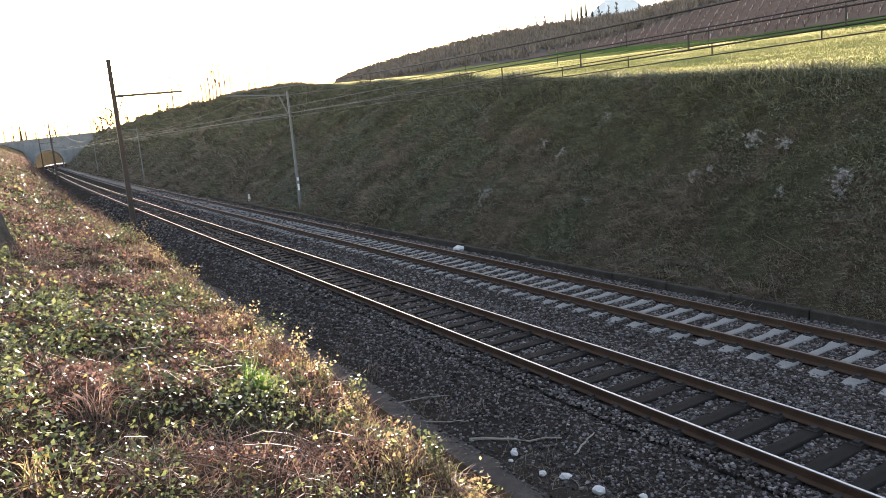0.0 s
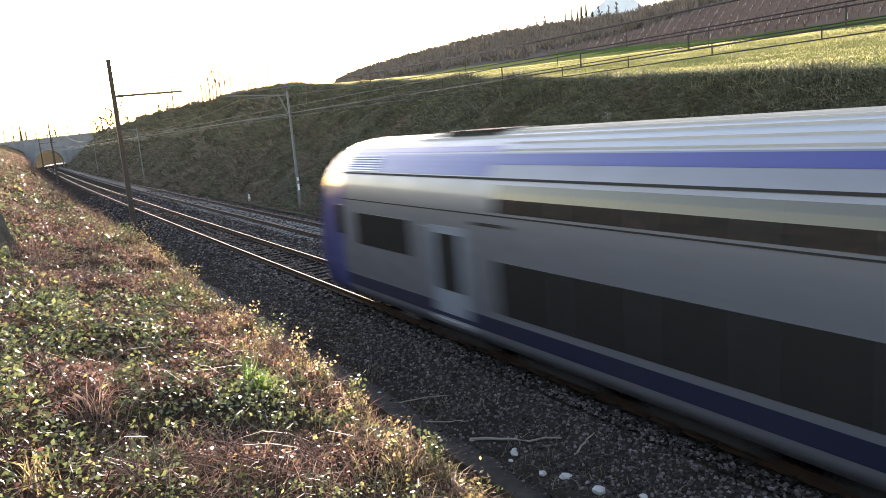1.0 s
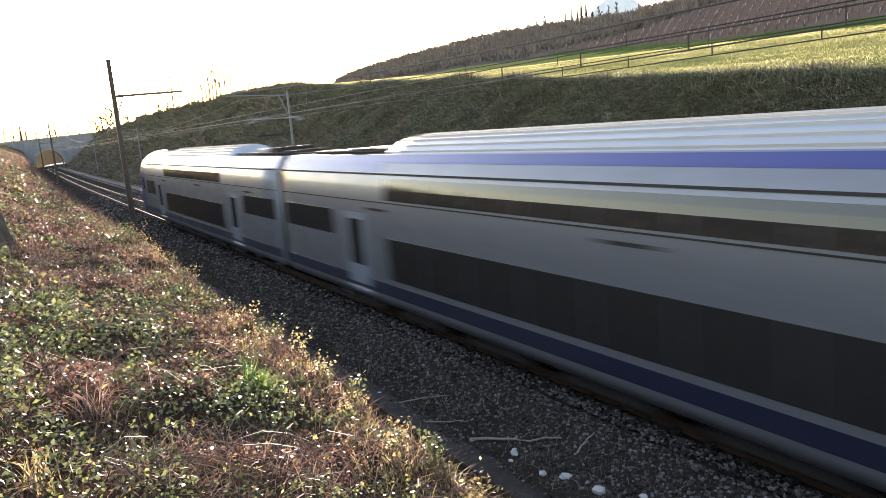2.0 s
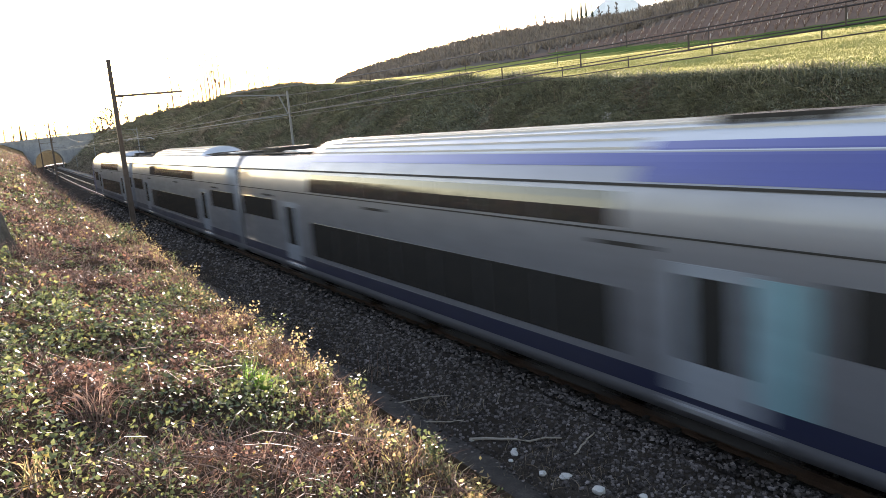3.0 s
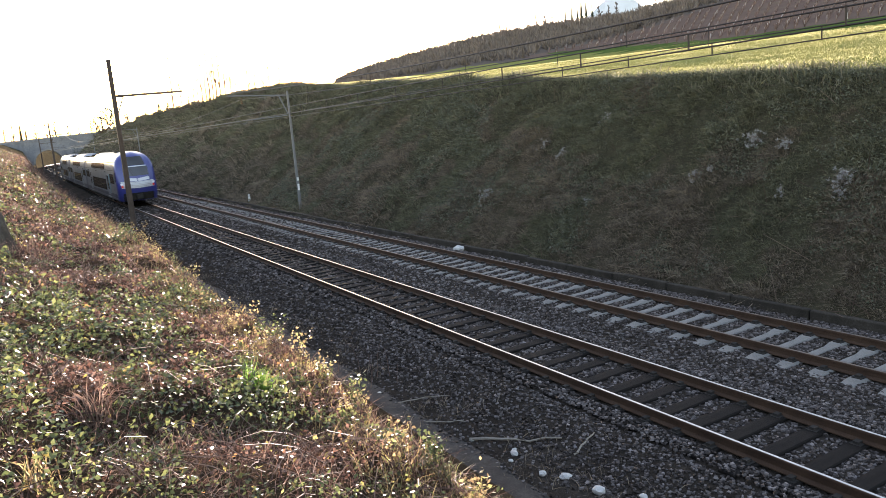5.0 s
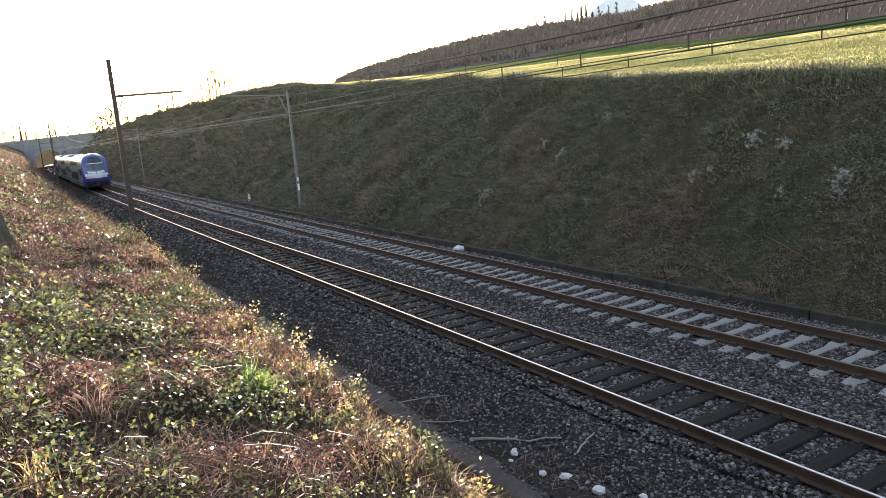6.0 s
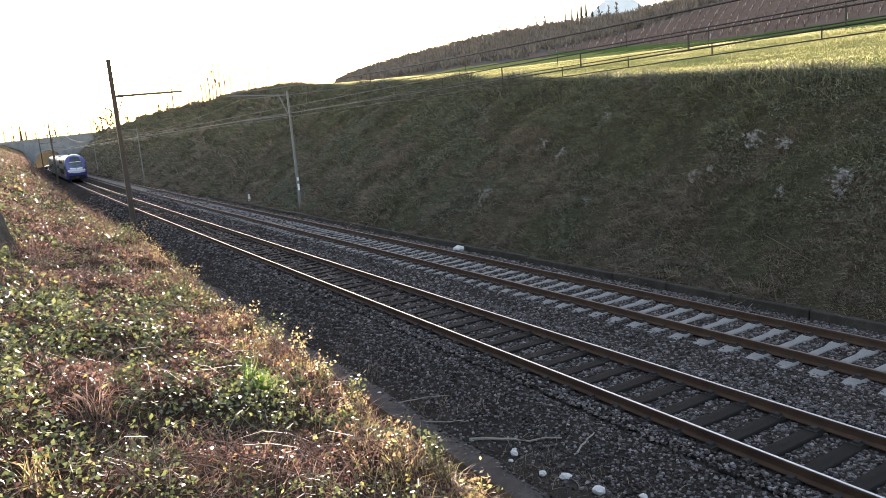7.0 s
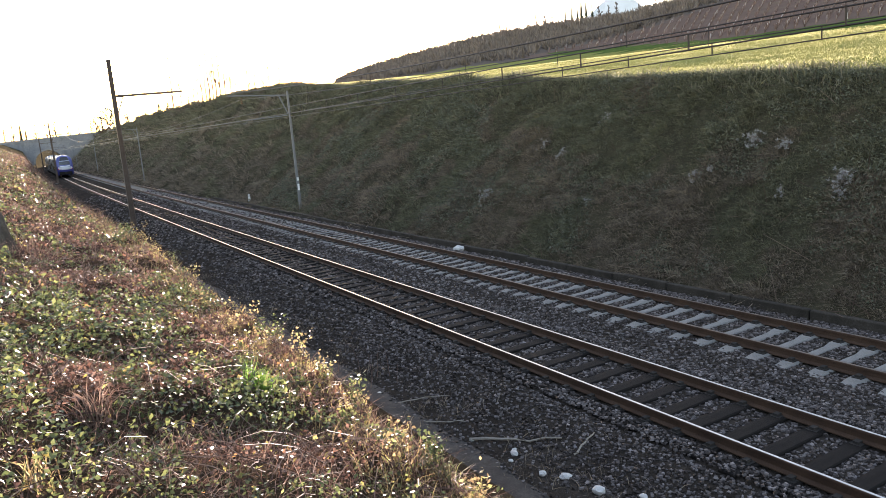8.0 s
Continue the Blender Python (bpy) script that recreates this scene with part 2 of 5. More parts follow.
P_SILVER = paint("silver-grey train paint", (0.23, 0.23, 0.25), 0.36, 0.4, 0.5)
P_ROOF = paint("pale grey roof paint", (0.4, 0.42, 0.46), 0.4, 0.3, 0.1)
P_BLUE = paint("blue train paint", (0.03, 0.038, 0.2), 0.3, 0.6)
# skirt stripe: blue paint with the shade low on the body mixed in
P_SHADED_BLUE = paint("blue skirt paint darkened for shade", (0.009, 0.012, 0.036), 0.45, 0.2)
P_DARK = varied("grimy underframe", ((0.3, (0.015, 0.014, 0.013)), (0.7, (0.045, 0.04, 0.036))), 2, 30, rough=0.7)
P_GLASS = mat("tinted window glass", (0.022, 0.021, 0.02), 0.07, 0.0, 0.8)
P_DOOR = paint("grey door paint", (0.24, 0.26, 0.29), 0.35, 0.4)
P_TEAL = paint("turquoise door paint", (0.16, 0.34, 0.38), 0.35, 0.4)
P_BEAK = paint("white coupler cover paint", (0.62, 0.63, 0.66), 0.3, 0.6)
P_GREY = varied("weathered aluminium", ((0.3, (0.3, 0.3, 0.31)), (0.7, (0.45, 0.45, 0.46))), 3, 40, rough=0.45, metal=0.6, bump=0.05)
P_RED = mat("red tail lamp glass", (0.5, 0.02, 0.015), 0.15)
P_RED.node_tree.nodes["Principled BSDF"].inputs["Emission Color"].default_value = (1, 0.06, 0.03, 1)
P_RED.node_tree.nodes["Principled BSDF"].inputs["Emission Strength"].default_value = 0.06
P_LAMP = mat("clear lamp glass", (0.7, 0.7, 0.72), 0.08)

# half outline of the body: (half width, height)
SHELL = ((1.36, 0.42), (1.40, 0.6), (1.405, 1.0), (1.41, 1.5), (1.41, 2.0), (1.41, 2.5), (1.40, 2.9), (1.375, 3.15), (1.33, 3.4), (1.25, 3.6), (1.14, 3.78), (1.0, 3.95), (0.82, 4.09), (0.6, 4.21), (0.35, 4.29), (0.0, 4.32))
# how far back the face lies at each height
FACE = ((0.42, 0.45), (0.7, 0.62), (1.0, 0.8), (1.35, 0.88), (1.7, 0.87), (2.1, 0.73), (2.7, 0.54), (3.2, 0.36), (3.6, 0.15), (3.9, -0.08), (4.15, -0.45), (4.32, -1.0))
WRAP = 0.62


def half_width(z):
    return ramp(z, [(b, a) for a, b in SHELL])


def nose_point(L, z, u, out=0.0):
    """A point of the rounded face: u from -1 to 1 across it, pushed out by a few millimetres."""
    return Vector((u * (half_width(z) + out * 0.5), L / 2 + ramp(z, FACE) - WRAP * abs(u) ** 2.6 + out, z))


def face_patch(L, z0, z1, u0, u1, out=0.012, nz=6, nu=8, bow=0.0):
    """A panel laid on the face."""
    bm = bmesh.new()
    for layer in (out, -0.03):
        g = []
        for i in range(nz + 1):
            row = []
            for j in range(nu + 1):
                u = u0 + (u1 - u0) * j / nu
                z = z0 + (z1 - z0) * i / nz + bow * abs(u)
                row.append(bm.verts.new(nose_point(L, z, u, layer)))
            g.append(row)
        for i in range(nz):
            for j in range(nu):
                f = (g[i][j], g[i][j + 1], g[i + 1][j + 1], g[i + 1][j])
                bm.faces.new(f[::-1] if layer > 0 else f)
        edge = g[0] + [r[-1] for r in g[1:]] + g[-1][-2::-1] + [r[0] for r in g[-2:0:-1]]
        if layer > 0:
            rim = edge
    for k in range(len(rim)):
        bm.faces.new((rim[k], rim[(k + 1) % len(rim)], edge[(k + 1) % len(rim)], edge[k]))
    return bm


def side_patch(y0, y1, z0, z1, side, out=0.006, inset=0.03, nz=4):
    """A panel that follows the body side between two heights."""
    bm = bmesh.new()
    rows = []
    for i in range(nz + 1):
        z = z0 + (z1 - z0) * i / nz
        w = half_width(z)
        rows.append([bm.verts.new((side * (w + d), y, z)) for y, d in ((y0, out), (y1, out), (y1, -inset), (y0, -inset))])
    for a, b in zip(rows, rows[1:]):
        for k in range(4):
            bm.faces.new((a[k], a[(k + 1) % 4], b[(k + 1) % 4], b[k]))
    bm.faces.new(rows[0])
    bm.faces.new(rows[-1][::-1])
    bmesh.ops.recalc_face_normals(bm, faces=bm.faces)
    return bm


def car_body(L, nosed, wells):
    """The shell of a car; wells are stretches of roof cut down for the gear on top."""
    bm = bmesh.new()
    ring = [(-w, z) for w, z in SHELL] + [(w, z) for w, z in SHELL[-2::-1]]
    ys = sorted(y for y in {-L / 2 + 0.3, L / 2 - 4.0, *[a for a, b in wells], *[b for a, b in wells], *[a - 0.25 for a, b in wells], *[b + 0.25 for a, b in wells], *[-L / 2 + i * L / 14 for i in range(1, 12)]} if -L / 2 + 0.3 <= y <= L / 2 - 4.0)
    rows = []
    for y in ys:
        cut = any(a <= y <= b for a, b in wells)
        rows.append([bm.verts.new((x, y, min(z, 3.93) if cut else z)) for x, z in ring])
    for k in (1, 2, 3):
        row = []
        for x, z in ring:
            end = (L / 2 + ramp(z, FACE) - WRAP) if nosed else L / 2 - 0.3
            y = (L / 2 - 4.0) + ((end - L / 2 + 4.2) * k / 3 if nosed else (end - L / 2 + 4.0) * (0.4, 0.8, 1.0)[k - 1])
            cut = not nosed and any(p <= y <= q for p, q in wells)
            row.append(bm.verts.new((x, y, min(z, 3.93) if cut else z)))
        rows.append(row)
    n = len(ring)
    for a, b in zip(rows, rows[1:]):
        for i in range(n - 1):
            f = bm.faces.new((a[i], b[i], b[i + 1], a[i + 1]))
            zz = (ring[i][1] + ring[i + 1][1]) / 2
            yy = (a[i].co.y + b[i].co.y) / 2
            f.material_index = 3 if zz > 3.93 and any(p <= yy <= q for p, q in wells) else 1 if zz > 3.93 else (2 if nosed and yy > L / 2 - 1.35 and zz > 0.5 else 0)
        bm.faces.new((a[n - 1], b[n - 1], b[0], a[0])).material_index = 3
    bm.faces.new(rows[0])
    if nosed:
        last = rows[-1]
        half = len(SHELL)
        prev = None
        for i in range(half - 1):
            l, r = last[i], last[n - 1 - i]
            z = l.co.z
            row = [l] + [bm.verts.new(nose_point(L, z, -1 + 2 * j / 12)) for j in range(1, 12)] + [r]
            if prev:
                for j in range(12):
                    bm.faces.new((prev[j], row[j], row[j + 1], prev[j + 1])).material_index = 2
            prev = row
        tip = last[half - 1]
        for j in range(12):
            bm.faces.new((prev[j], tip, prev[j + 1])).material_index = 1
    else:
        bm.faces.new(rows[-1][::-1])
    bmesh.ops.recalc_face_normals(bm, faces=bm.faces)
    for f in bm.faces:
        f.smooth = True
    return bm


def bogie(car, y):
    bm = bmesh.new()
    for s in (-1, 1):
        box(bm, s * 1.0 - 0.07, y - 1.7, 0.42, s * 1.0 + 0.07, y + 1.7, 0.62)
        for d in (-1.25, 1.25):
            box(bm, s * 1.0 - 0.12, y + d - 0.2, 0.3, s * 1.0 + 0.12, y + d + 0.2, 0.66)
    box(bm, -1.0, y - 0.3, 0.45, 1.0, y + 0.3, 0.68)
    b = part("bogie", bm, P_DARK, car, "grimy black bogie frame")
    for d in (-1.25, 1.25):
        bm = bmesh.new()
        tube(bm, ((-1.0, y + d, 0.46), (1.0, y + d, 0.46)), 0.08, 8)
        for s in (-1, 1):
            tube(bm, ((s * 0.70, y + d, 0.46), (s * 0.735, y + d, 0.46)), 0.49, 24)
            tube(bm, ((s * 0.73, y + d, 0.46), (s * 0.83, y + d, 0.46)), 0.46, 24)
        part("wheelset", bm, P_GREY, b, "steel wheelset with worn treads")


def pantograph(car, y):
    bm = bmesh.new()
    for s in (-0.45, 0.45):
        tube(bm, ((s, y - 0.9, 4.0), (s, y - 0.9, 4.12)), 0.06, 8)
        tube(bm, ((s * 0.5, y - 0.9, 4.12), (s * 0.5, y + 0.85, 4.62)), 0.03, 6)
        tube(bm, ((s * 0.5, y + 0.85, 4.62), (s * 0.4, y - 0.2, 5.2)), 0.018, 6)
    tube(bm, ((-0.45, y + 0.85, 4.62), (0.45, y + 0.85, 4.62)), 0.03, 6)
    box(bm, -0.7, y - 1.2, 3.94, 0.7, y + 0.3, 4.02)
    p = part("pantograph", bm, P_DARK, car, "raised dark pantograph touching the wire")
    bm = bmesh.new()
    for d in (-0.32, -0.06):
        tube(bm, ((-0.95, y + d, 5.08), (-0.75, y + d, 5.2), (0.75, y + d, 5.2), (0.95, y + d, 5.08)), 0.025, 6)
    for s in (-0.55, 0.55):
        tube(bm, ((s, y - 0.34, 5.19), (s, y - 0.04, 5.19)), 0.02, 6)
    part("collector_head", bm, P_GREY, p, "pale collector strips with bent horns")


def roof_gear(car, y0, y1, seed, tall):
    rnd = random.Random(seed)
    y = y0 + 0.3
    while y < y1 - 0.6:
        d = rnd.uniform(0.5, 1.3)
        bm = bmesh.new()
        w, h = rnd.uniform(0.35, 0.7), rnd.uniform(0.07, tall)
        box(bm, -w, y, 3.9, w, min(y + d, y1 - 0.1), 3.93 + h)
        bmesh.ops.bevel(bm, geom=bm.edges[:], offset=0.03, segments=1, affect="EDGES")
        part("roof_box", bm, rnd.choice((P_DARK, P_DARK, P_GREY)), car)
        y += d + rnd.uniform(0.2, 0.5)
    bm = bmesh.new()
    for s in (-0.85, 0.85):
        tube(bm, ((s, y0 + 0.1, 4.0), (s, y1 - 0.1, 4.0)), 0.03, 6)
    part("roof_cable", bm, P_DARK, car)


def build_car(kind, label, lit=False):
    """kind: 'cab' has its nose towards +y; 'mid' has none. Doors and windows are counted from the +y end."""
    L = 26.4 if kind == "mid" else 27.35
    car = tagged(new("railcar"), label, "train", "cars of the train")
    top = L / 2
    wells = [(-top + 0.2, -top + 6.8)] + ([(top - 6.8, top - 0.2)] if kind == "mid" else [])
    part("body", car_body(L, kind == "cab", wells), [P_SILVER, P_ROOF, P_BLUE, P_DARK], car)
    for a, b in wells:
        roof_gear(car, a + 0.3, b - 0.3, round(a * 10) + len(label), 0.3 if kind == "cab" else 0.14)
    back = 7.7 if kind == "cab" else 7.1
    zone = [(top - back, top - (1.4 if kind == "cab" else 0.35)), (-top + 0.35, -top + 7.1)]
    for side in (-1, 1):
        for a, b in zone:
            part("blue_band", side_patch(a, b, 3.56, 4.07 if kind == "cab" and a > 0 else 3.93, side, nz=6), P_BLUE, car, "wide blue band under the roof edge")
        part("blue_band", side_patch(-top + 7.1, top - back, 3.76, 3.93, side), P_BLUE, car, "narrow blue band under the roof edge")
        part("gutter", side_patch(-top + 0.35, top - (1.2 if kind == "cab" else 0.35), 3.5, 3.535, side, 0.02), P_DARK, car, "black rain gutter line")
        part("ledge", side_patch(-top + 0.35, top - (1.3 if kind == "cab" else 0.35), 2.86, 2.885, side, 0.012), P_DARK, car)
        part("skirt_band", side_patch(-top + 0.35, top - (1.2 if kind == "cab" else 0.35), 0.66, 0.95, side), P_SHADED_BLUE, car, "blue band along the skirt, darkened for shade")
        for i in range(7):
            span = (L - 7.5 - back) / 7
            a = -top + 7.3 + i * span
            b = a + span - 0.03
            part("window", side_patch(a, b, 2.93, 3.42, side, 0.008), P_GLASS, car, "dark tinted upper deck window")
            part("window", side_patch(a, b, 1.08, 2.05, side, 0.008), P_GLASS, car, "dark tinted lower deck window")
        spots = [(-top + 0.5, 1), (top - (1.75 if kind == "cab" else 0.5), -1)]
        for base, way in spots:
            for a, b, z0, z1, name, m in ((0.1, 3.7, 1.9, 2.56, "window", P_GLASS), (4.5, 5.75, 0.75, 2.55, "door", P_DOOR)):
                if kind == "cab" and way == -1:
                    a, b = (0.3, 3.0) if name == "window" else (3.9, 5.2)
                    z0 = 1.78 if name == "window" else z0
                y0, y1 = sorted((base + way * a, base + way * b))
                p = part(name, side_patch(y0, y1, z0, z1, side, 0.01), m, car, "grey sliding door" if name == "door" else "dark vestibule window")
                if name == "door":
                    part("door_glass", side_patch(y0 + 0.22, y1 - 0.22, 1.25, 2.4, side, 0.018), P_GLASS, p)
                    part("door_panel", side_patch(y1 + 0.08, y1 + 0.55, 0.95, 2.5, side, 0.01), P_TEAL if lit and way == -1 else P_SILVER, p)
                    part("door_step", side_patch(y0, y1, 0.55, 0.62, side, 0.06), P_GREY, p)
        for k in range(3):
            y = -top + 3 + k * 8
            part("vent", side_patch(y, y + 1.1, 2.66, 2.72, side, 0.012), P_DARK, car)
        if kind == "cab":
            for k in range(7):
                z = 3.57 + k * 0.055
                part("louvre", side_patch(top - 3.1, top - 1.45, z, z + 0.026, side, 0.03), P_BEAK, car, "white horizontal louvre bar")
            part("cab_window", side_patch(top - 1.2, top - 0.75, 1.95, 2.7, side, 0.01), P_GLASS, car)
    for x, z in ((0.0, 4.325), (0.2, 4.31), (0.4, 4.28), (0.6, 4.215), (0.8, 4.105), (0.95, 3.99)):
        for side in (-1, 1) if x else (1,):
            bm = bmesh.new()
            box(bm, side * x - 0.02, -top + 7.2, z - 0.06, side * x + 0.02, top - (4.2 if kind == "cab" and x < 0.7 else back + 0.1), z + 0.022)
            part("roof_rib", bm, P_GREY, car)
    bm = bmesh.new()
    box(bm, -1.2, -top + 0.5, 0.35, 1.2, top - 2.2, 0.5)
    for k in range(6):
        y = -top + 5.5 + k * 2.9
        box(bm, -1.25, y, 0.2, 1.25, y + 1.9, 0.4)
    part("underframe", bm, P_DARK, car, "grimy dark underframe boxes")
    for y in (-top + 4.0, top - 4.6):
        bogie(car, y)
    bm = bmesh.new()
    folds = []
    for k in range(11):
        s = 1.0 if k % 2 else 0.93
        y = -top + 0.29 - 0.0575 * k
        folds.append([bm.verts.new((x * s, y, 2.1 + z * s)) for x, z in ((-1.3, -1.5), (1.3, -1.5), (1.3, 1.3), (1.0, 1.6), (-1.0, 1.6), (-1.3, 1.3))])
    for a, b in zip(folds, folds[1:]):
        for i in range(6):
            bm.faces.new((a[i], a[(i + 1) % 6], b[(i + 1) % 6], b[i]))
    part("gangway", bm, P_DARK, car, "black ribbed gangway bellows")
    if kind == "cab":
        part("windscreen", face_patch(L, 2.38, 3.08, -0.66, 0.66), P_GLASS, car, "dark curved windscreen")
        part("destination_panel", face_patch(L, 3.2, 3.9, -0.56, 0.56), P_GLASS, car, "black glass panel over the windscreen")
        part("screen_bar", face_patch(L, 3.1, 3.17, -0.6, 0.6, 0.03, 1), P_BEAK, car, "pale bar between the panes")
        beak = part("beak", face_patch(L, 1.42, 1.92, -0.84, 0.84, 0.06, 6, 12, 0.06), P_BEAK, car, "white ribbed beak under the windscreen")
        for k in range(4):
            part("rib", face_patch(L, 1.5 + k * 0.115, 1.535 + k * 0.115, -0.8, 0.8, 0.1, 1, 12, 0.06), P_GREY, beak)
        for s in (-1, 1):
            part("beak_wing", face_patch(L, 1.93, 2.17, min(s * 0.03, s * 0.62), max(s * 0.03, s * 0.62), 0.09, 4, 6, 0.16), P_BEAK, beak, "raised white wing of the beak")
        part("nose_skirt", face_patch(L, 0.46, 1.05, -0.8, 0.8, 0.02), P_DARK, car, "black lower nose")
        for s in (-1, 1):
            part("tail_lamp", face_patch(L, 1.53, 1.66, s * 0.79 - 0.032, s * 0.79 + 0.032, 0.12, 2, 3), P_RED if lit else P_LAMP, car, "lit red tail lamp" if lit else "unlit tail lamp")
            part("headlamp", face_patch(L, 1.72, 1.86, s * 0.8 - 0.06, s * 0.8 + 0.06, 0.12, 2, 3), P_LAMP, car, "clear headlamp glass")
        bm = bmesh.new()
        tube(bm, (nose_point(L, 2.36, 0.05, 0.03), nose_point(L, 2.6, 0.2, 0.05), nose_point(L, 2.95, 0.3, 0.05)), 0.018, 5)
        part("wiper", bm, P_DARK, car, "black windscreen wiper")
        bm = bmesh.new()
        tube(bm, ((0, top - 0.2, 0.75), (0, top + 1.0, 0.75)), 0.12, 8)
        box(bm, -0.22, top + 0.8, 0.6, 0.22, top + 1.1, 0.92)
        part("coupler", bm, P_DARK, car, "black automatic coupler")
        roof = bmesh.new()
        for k in range(5):
            box(roof, -0.5, top - 7.0 + k * 0.4, 4.25, 0.5, top - 6.75 + k * 0.4, 4.36)
        part("roof_vent", roof, P_DARK, car, "dark roof vent slats")
    return car


def build_train():
    front = build_car("cab", "leading double-deck railcar, silver-grey with blue bands, pantograph raised")
    pantograph(front, -27.35 / 2 + 3.8)
    middle = build_car("mid", "middle double-deck railcar, silver-grey with blue bands and roof gear")
    rear = build_car("cab", "rear double-deck railcar with blue nose, white beak and red tail lamps", True)
    return rear, middle, front


CARS = build_train()


# ---- setting: stone, concrete, wood ----
M_STONE = varied("crushed ballast stone", ((0.12, (0.022, 0.017, 0.014)), (0.5, (0.066, 0.056, 0.053)), (0.8, (0.14, 0.121, 0.115)), (0.96, (0.31, 0.27, 0.26))), 4, 50, island=True, bump=0.2, rough=0.8)
M_PALE = varied("pale limestone", ((0.3, (0.35, 0.34, 0.32)), (0.7, (0.62, 0.6, 0.57))), 6, 60, bump=0.4)
M_CONC = varied("sleeper concrete", ((0.3, (0.11, 0.104, 0.097)), (0.5, (0.17, 0.163, 0.152)), (0.7, (0.235, 0.225, 0.21))), 3, 40, bump=0.3, dist=0.008)
M_TIE = varied("tarred sleeper wood", ((0.3, (0.008, 0.0065, 0.006)), (0.55, (0.016, 0.0135, 0.012)), (0.75, (0.034, 0.028, 0.024))), 3, 30, stretch=(0.6, 5, 5), bump=0.6, dist=0.01)
M_KERB = varied("mossy old concrete", ((0.3, (0.02, 0.017, 0.014)), (0.5, (0.038, 0.032, 0.026)), (0.7, (0.07, 0.06, 0.05))), 2, 30, bump=0.5, dist=0.015)
M_MAST = varied("brown painted mast steel", ((0.3, (0.07, 0.05, 0.04)), (0.7, (0.13, 0.1, 0.085))), 1.5, 30, rough=0.6, metal=0.2, bump=0.15)
M_GALV = varied("galvanised steel", ((0.3, (0.15, 0.15, 0.15)), (0.7, (0.25, 0.25, 0.25))), 2, 40, rough=0.6, metal=0.3, bump=0.1)
M_WIRE = mat("weathered copper wire", (0.045, 0.035, 0.03), 0.5, 0.7)
M_CERAM = mat("brown glazed insulator", (0.12, 0.05, 0.03), 0.2)
M_BRIDGE = varied("weathered bridge masonry", ((0.3, (0.12, 0.12, 0.125)), (0.5, (0.2, 0.2, 0.205)), (0.7, (0.28, 0.27, 0.26))), 0.35, 2.2, bump=0.6, dist=0.08)
M_WHITE = varied("white enamel", ((0.3, (0.6, 0.6, 0.58)), (0.7, (0.8, 0.8, 0.78))), 4, 40, rough=0.4, bump=0.05)
M_BARK = varied("grey brown bark", ((0.3, (0.05, 0.042, 0.035)), (0.7, (0.12, 0.1, 0.08))), 4, 40, bump=0.4)


class Bag:
    """Collects many small shapes into one mesh."""

    def __init__(self):
        self.v, self.f, self.n = [], [], 0

    def add(self, verts, faces):
        self.v.append(np.asarray(verts, dtype=np.float64).reshape(-1, 3))
        self.f += [[i + self.n for i in q] for q in faces]
        self.n += len(self.v[-1])

    def prism(self, p, q, r0, r1, sides=3):
        p, q = np.asarray(p, float), np.asarray(q, float)
        d = q - p
        d /= max(np.linalg.norm(d), 1e-9)
        u = np.cross(d, (0.31, 0.57, 0.76))
        u /= np.linalg.norm(u)
        w = np.cross(d, u)
        a = [(math.cos(k * math.tau / sides), math.sin(k * math.tau / sides)) for k in range(sides)]
        self.add([p + (u * c + w * s) * r0 for c, s in a] + [q + (u * c + w * s) * r1 for c, s in a], [(k, (k + 1) % sides, sides + (k + 1) % sides, sides + k) for k in range(sides)])

    def mesh(self, name, material, smooth=False):
        me = bpy.data.meshes.new(name)
        me.from_pydata(np.concatenate(self.v).tolist() if self.v else [], [], self.f)
        me.materials.append(material)
        if smooth:
            me.shade_smooth()
        return me


def stuff(name, bag, material, label, category, parent=None):
    ob = new(name, bag.mesh(name, material))
    if parent:
        ob.parent = parent
        return tagged(ob, label, kind="stuff")
    return tagged(ob, label, category, kind="stuff")


def ballast_level(x):
    return ramp(x, ((5.5, -0.6), (6.3, -0.5), (7.0, -0.24), (7.2, -0.21), (9.95, -0.21), (10.4, -0.3), (10.7, -0.24), (11.05, -0.2), (13.7, -0.2), (13.95, -0.25), (14.3, -0.34), (14.6, -0.36)))


STONE_SHAPES = []
_rs = np.random.RandomState(5)
for _k in range(10):
    _c = np.array([(x, y, z) for x in (-1, 1) for y in (-1, 1) for z in (-1, 1)], float)
    _c *= _rs.uniform(0.55, 1.0, (8, 3))
    STONE_SHAPES.append(_c * np.array((1.0, _rs.uniform(0.6, 1.0), _rs.uniform(0.5, 0.8))))
CUBE = ((0, 1, 3, 2), (4, 6, 7, 5), (0, 4, 5, 1), (2, 3, 7, 6), (0, 2, 6, 4), (1, 5, 7, 3))


def stones(bag, x, y, z, size, rs):
    a, b = rs.uniform(0, math.tau), rs.uniform(-0.5, 0.5)
    ca, sa, cb, sb = math.cos(a), math.sin(a), math.cos(b), math.sin(b)
    m = np.array(((ca, -sa * cb, sa * sb), (sa, ca * cb, -ca * sb), (0, sb, cb)))
    bag.add(STONE_SHAPES[rs.randint(10)] @ m.T * size + (x, y, z), CUBE)


